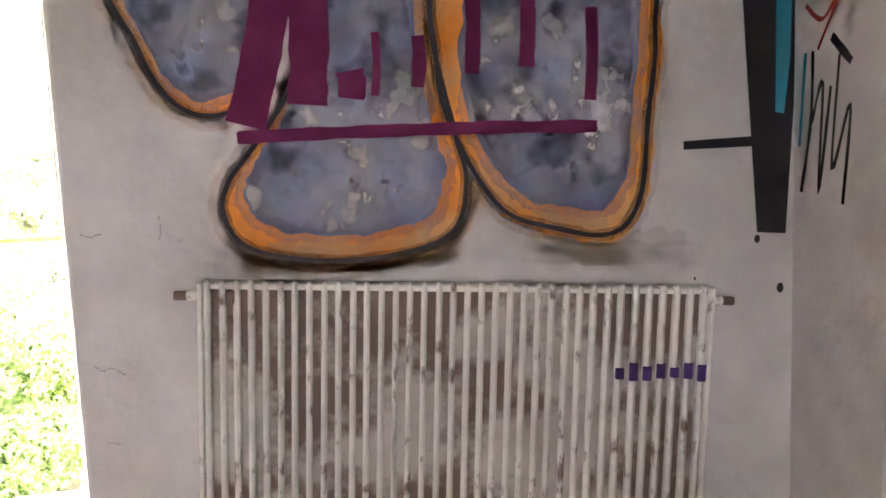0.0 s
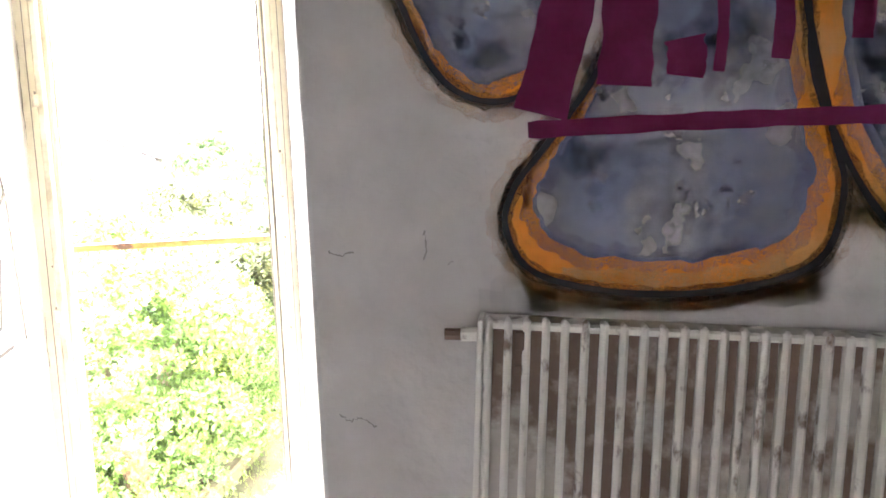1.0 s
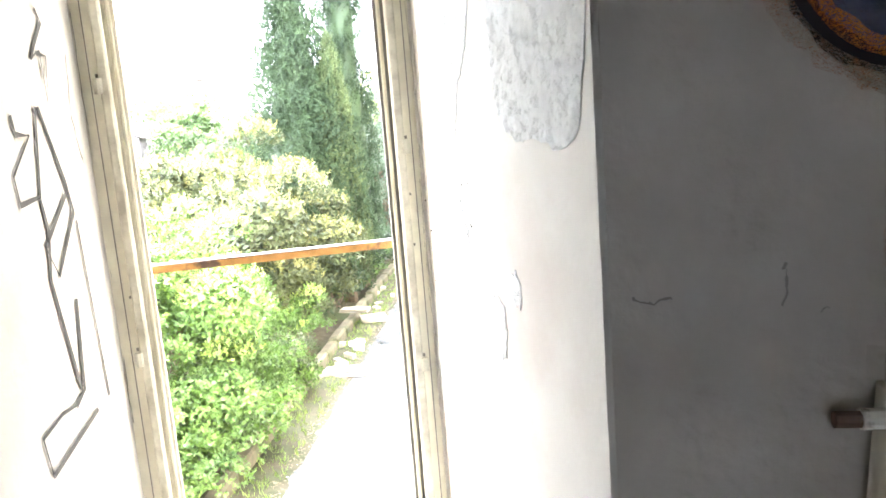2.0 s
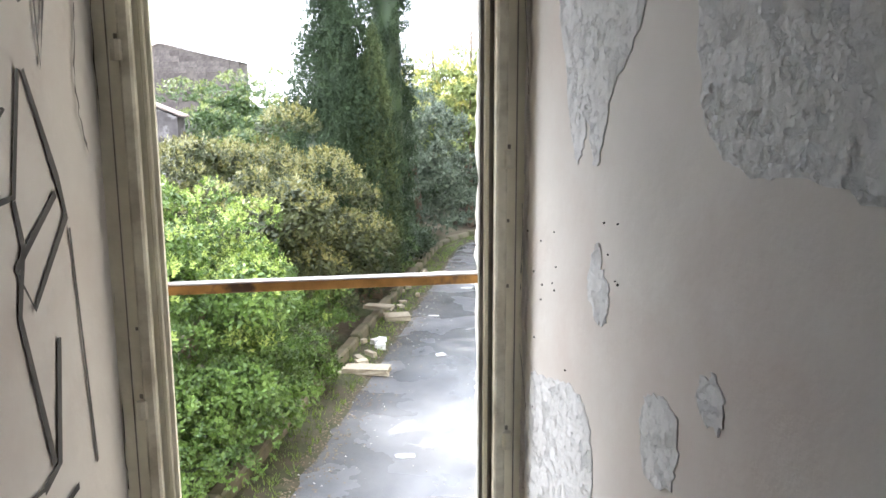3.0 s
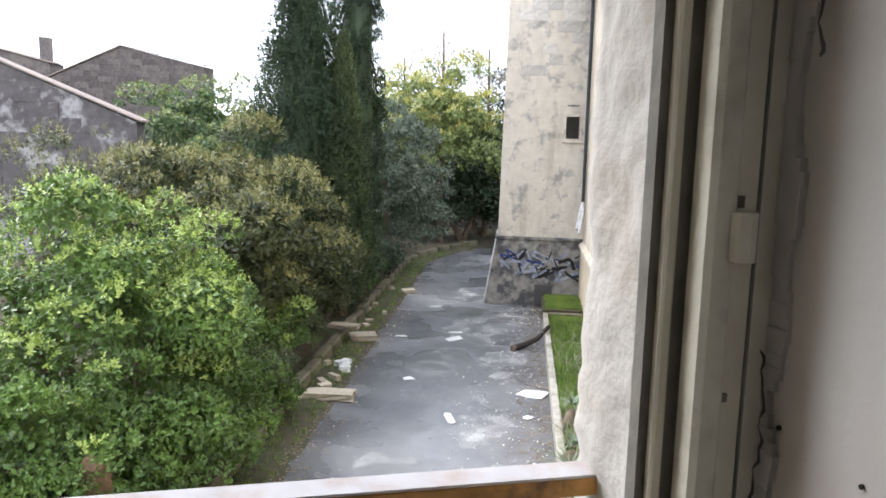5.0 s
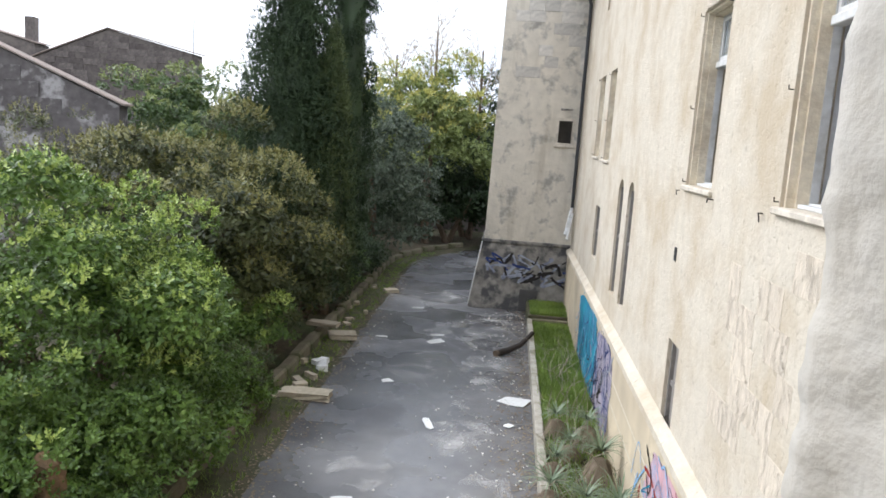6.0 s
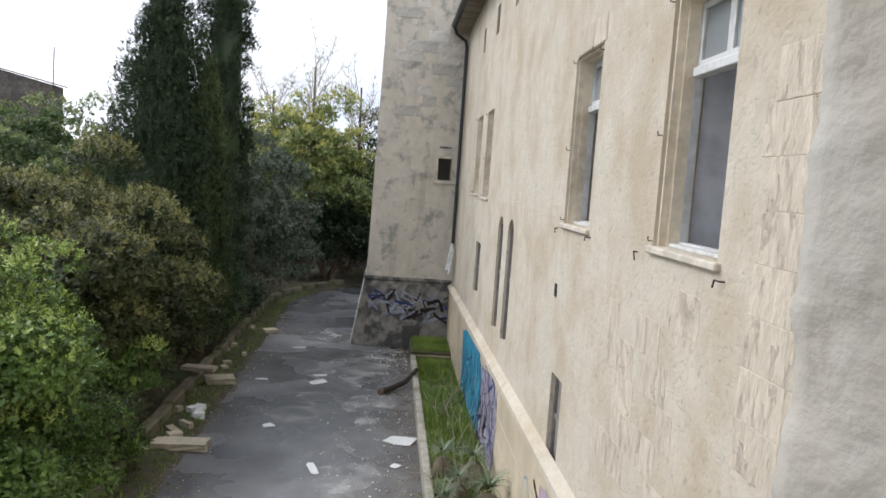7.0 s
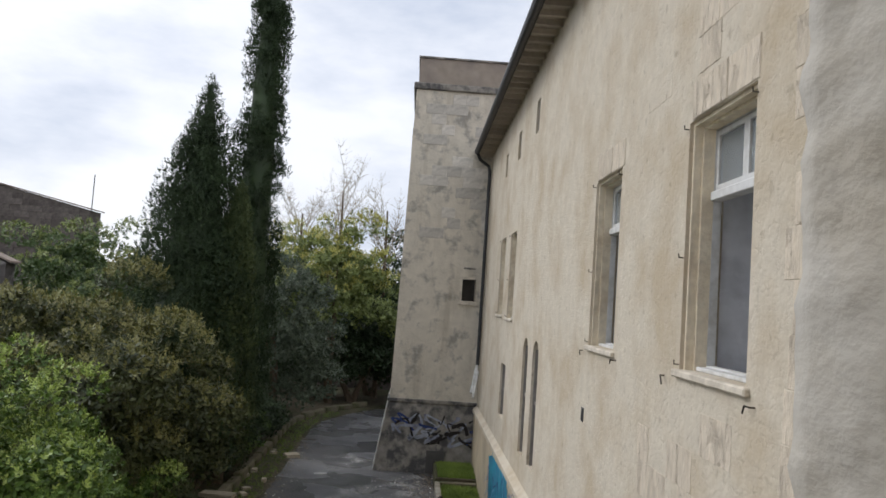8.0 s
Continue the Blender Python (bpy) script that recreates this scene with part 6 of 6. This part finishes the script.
side = rs.rand(k) < .6
xx = np.where(side, [edge_x(v) for v in yy] + np.abs(rs.normal(0, .5, k)) - .35, .58 - np.abs(rs.normal(0, .35, k)))
cc = np.stack([xx, yy, np.full(k, G + .022)], 1)
aa = rs.uniform(0, 6.28, k)
t1 = np.stack([np.cos(aa), np.sin(aa), rs.normal(0, .2, k)], 1) * rs.uniform(.015, .04, k)[:, None]
t2 = np.stack([-np.sin(aa), np.cos(aa), rs.normal(0, .2, k)], 1) * rs.uniform(.012, .03, k)[:, None]
tagged(leaf_mesh("fallen_leaves", np.stack([cc - t1, cc - t2, cc + t1, cc + t2], 1).reshape(-1, 3), M_DRYLEAF, None), "brown fallen leaves along the drive edges", "leaves", kind="stuff")

# far woods and hill line
v = []
rs = np.random.RandomState(77)
bl = []
for _ in range(150):
    x = rs.uniform(-70, 12)
    y = 58 + rs.uniform(-4, 10)
    bl.append((x, y, G + rs.uniform(1, 6.0), rs.uniform(1.6, 3), 2.0, rs.uniform(1.5, 2.8)))
woods = leaf_mesh("far_woods", lumps(78, bl, 60000, .22, .6, .6, .5), M_FARBUSH, None)
tagged(woods, "dense green woods in the distance", "woods", kind="stuff")
hl = bmesh.new()
pr = None
for x in np.linspace(-420, 300, 60):
    a, b = hl.verts.new((x, 380, G - 3)), hl.verts.new((x, 395, 8 + 9 * noise.noise(Vector((x * .011, 2, 0)))))
    if pr:
        hl.faces.new((pr[0], a, b, pr[1]))
    pr = (a, b)
tagged(part("backdrop_hills", hl, M_DARKLEAF), "low wooded hills on the horizon", "hills", kind="structure")

# ---- old houses beyond the garden ----
def gable_house(name, x0, x1, y0, y1, z_l, apex, z_r, wallmat, label):
    h = thing(name, pose(0, 0, 0), label, "house")
    ax, az = apex
    pts = [(x0, G - .2), (x1, G - .2), (x1, z_r), (ax, az), (x0, z_l)]
    bm = bmesh.new()
    fr, bk = [bm.verts.new((x, y0, z)) for x, z in pts], [bm.verts.new((x, y1, z)) for x, z in pts]
    bm.faces.new(fr), bm.faces.new(bk[::-1])
    for i in range(len(pts)):
        j = (i + 1) % len(pts)
        bm.faces.new((fr[i], fr[j], bk[j], bk[i]))
    bmesh.ops.recalc_face_normals(bm, faces=bm.faces)
    part("wall", bm, wallmat, h)
    for (xa, za), (xb, zb) in (((x0 - .2, z_l), (ax, az)), ((ax, az), (x1 + .2, z_r))):
        b2 = bmesh.new()
        q = [b2.verts.new(p) for p in ((xa, y0 - .08, za + .01), (xb, y0 - .08, zb + .01), (xb, y1, zb + .01), (xa, y1, za + .01), (xa, y0 - .08, za + .07), (xb, y0 - .08, zb + .07), (xb, y1, zb + .07), (xa, y1, za + .07))]
        for f in ((0, 1, 2, 3), (7, 6, 5, 4), (0, 4, 5, 1), (1, 5, 6, 2), (2, 6, 7, 3), (3, 7, 4, 0)):
            b2.faces.new([q[i] for i in f])
        bmesh.ops.recalc_face_normals(b2, faces=b2.faces)
        part("roof", b2, M_TILE, h, "pale clay tile verge")
    return h


h1 = gable_house("old_house", -29.0, -16.8, 37.0, 38.2, 2.6, (-21.3, 5.75), 4.75, M_HOUSE, "old dark rubble-stone house with a low gable")
part("antenna", tube([(-16.9, 37.3, 4.6), (-16.9, 37.3, 6.6)], .025, 5), M_ZINC, h1)
h2 = gable_house("ruined_house", -34.0, -14.3, 25.2, 25.8, 3.0, (-23.0, 5.2), 1.75, M_HOUSE2, "ruined house with peeling grey and white render")
h3 = gable_house("far_house", -46.0, -31.2, 46.0, 47.5, 5.0, (-35.2, 6.6), 5.6, M_HOUSE, "far old house behind the others")
part("chimney", box(-32.0, -31.5, 46.2, 46.9, 4.0, 7.3), M_HOUSE, h3, "square stone chimney")

# ---- stones told apart in walls ----
def ashlar(parent, u0, u1, z0, z1, course, wmin, wmax, y, proud, seed, keep=1.0, material=M_STONE_RAW, nm="stone", under=None):
    """Courses of cut stones, each a piece of its own, of a few shared shapes."""
    rnd = random.Random(seed)
    shapes = []
    for _ in range(5):
        w = rnd.uniform(wmin, wmax)
        bm = box(-w / 2 + .002, w / 2 - .002, -proud, .02, .002, course - .002, bev=min(.008, proud * .8))
        me = bpy.data.meshes.new(nm)
        bm.to_mesh(me)
        bm.free()
        me.materials.append(material)
        shapes.append((w, me))
    z = z0
    while z + course <= z1 + 1e-6:
        u = u0 - rnd.uniform(0, wmin * .5)
        while u < u1:
            w, me = rnd.choice(shapes)
            if u >= u0 and u + w <= u1 and rnd.random() < keep and (under is None or z + course < min(under(u), under(u + w))):
                o = new(nm, me)
                o.parent = parent
                o.matrix_basis = pose(u + w / 2, y + rnd.uniform(-.35, .35) * proud, z)
            u += w
        z += course


ashlar(facade, -4.26, -2.6, -1.9, 6.4, .33, .34, .62, 0.0, .004, 5, .85, M_ASHLAR)
ashlar(facade, -7.2, -4.3, -1.25, .9, .33, .3, .6, 0.0, .003, 15, .45, M_ASHLAR)
ashlar(facade, -5.75, -4.3, 3.52, 6.4, .33, .3, .6, 0.0, .004, 16, .8, M_ASHLAR)
for w in (W_1, W_2):
    ashlar(facade, -w[1] - .28, -w[0] + .24, w[3] + .004, w[3] + .34, .33, .5, .8, 0.0, .014, 21, 1.0, M_ASHLAR, 'lintel_stone')
    ashlar(facade, -w[1] - .34, -w[1] - .03, w[2] + .05, w[3], .42, .24, .3, 0.0, .006, 22, .7, M_ASHLAR)
ashlar(facade, -7.6, -5.75, 3.2, 6.3, .33, .4, .8, 0.0, .003, 6, .25, M_STONE)
ashlar(tower, -.8, 2.2, 3.6, 8.7, .36, .42, .85, 0.0, .014, 8, .42, M_TOWER_STONE)
ashlar(h1, -28.0, -16.9, 1.2, 5.7, .30, .35, .8, 37.0, .03, 9, .75, M_HOUSE, "stone", lambda x: (4.7 + (-16.8 - x) * .222) if x > -21.3 else 5.7 - (-21.3 - x) * .41)
ashlar(h2, -24.0, -14.4, -2.0, 4.6, .55, .7, 1.5, 25.2, .03, 10, .45, M_HOUSE2, "stone", lambda x: 1.6 + (-14.3 - x) * .395)
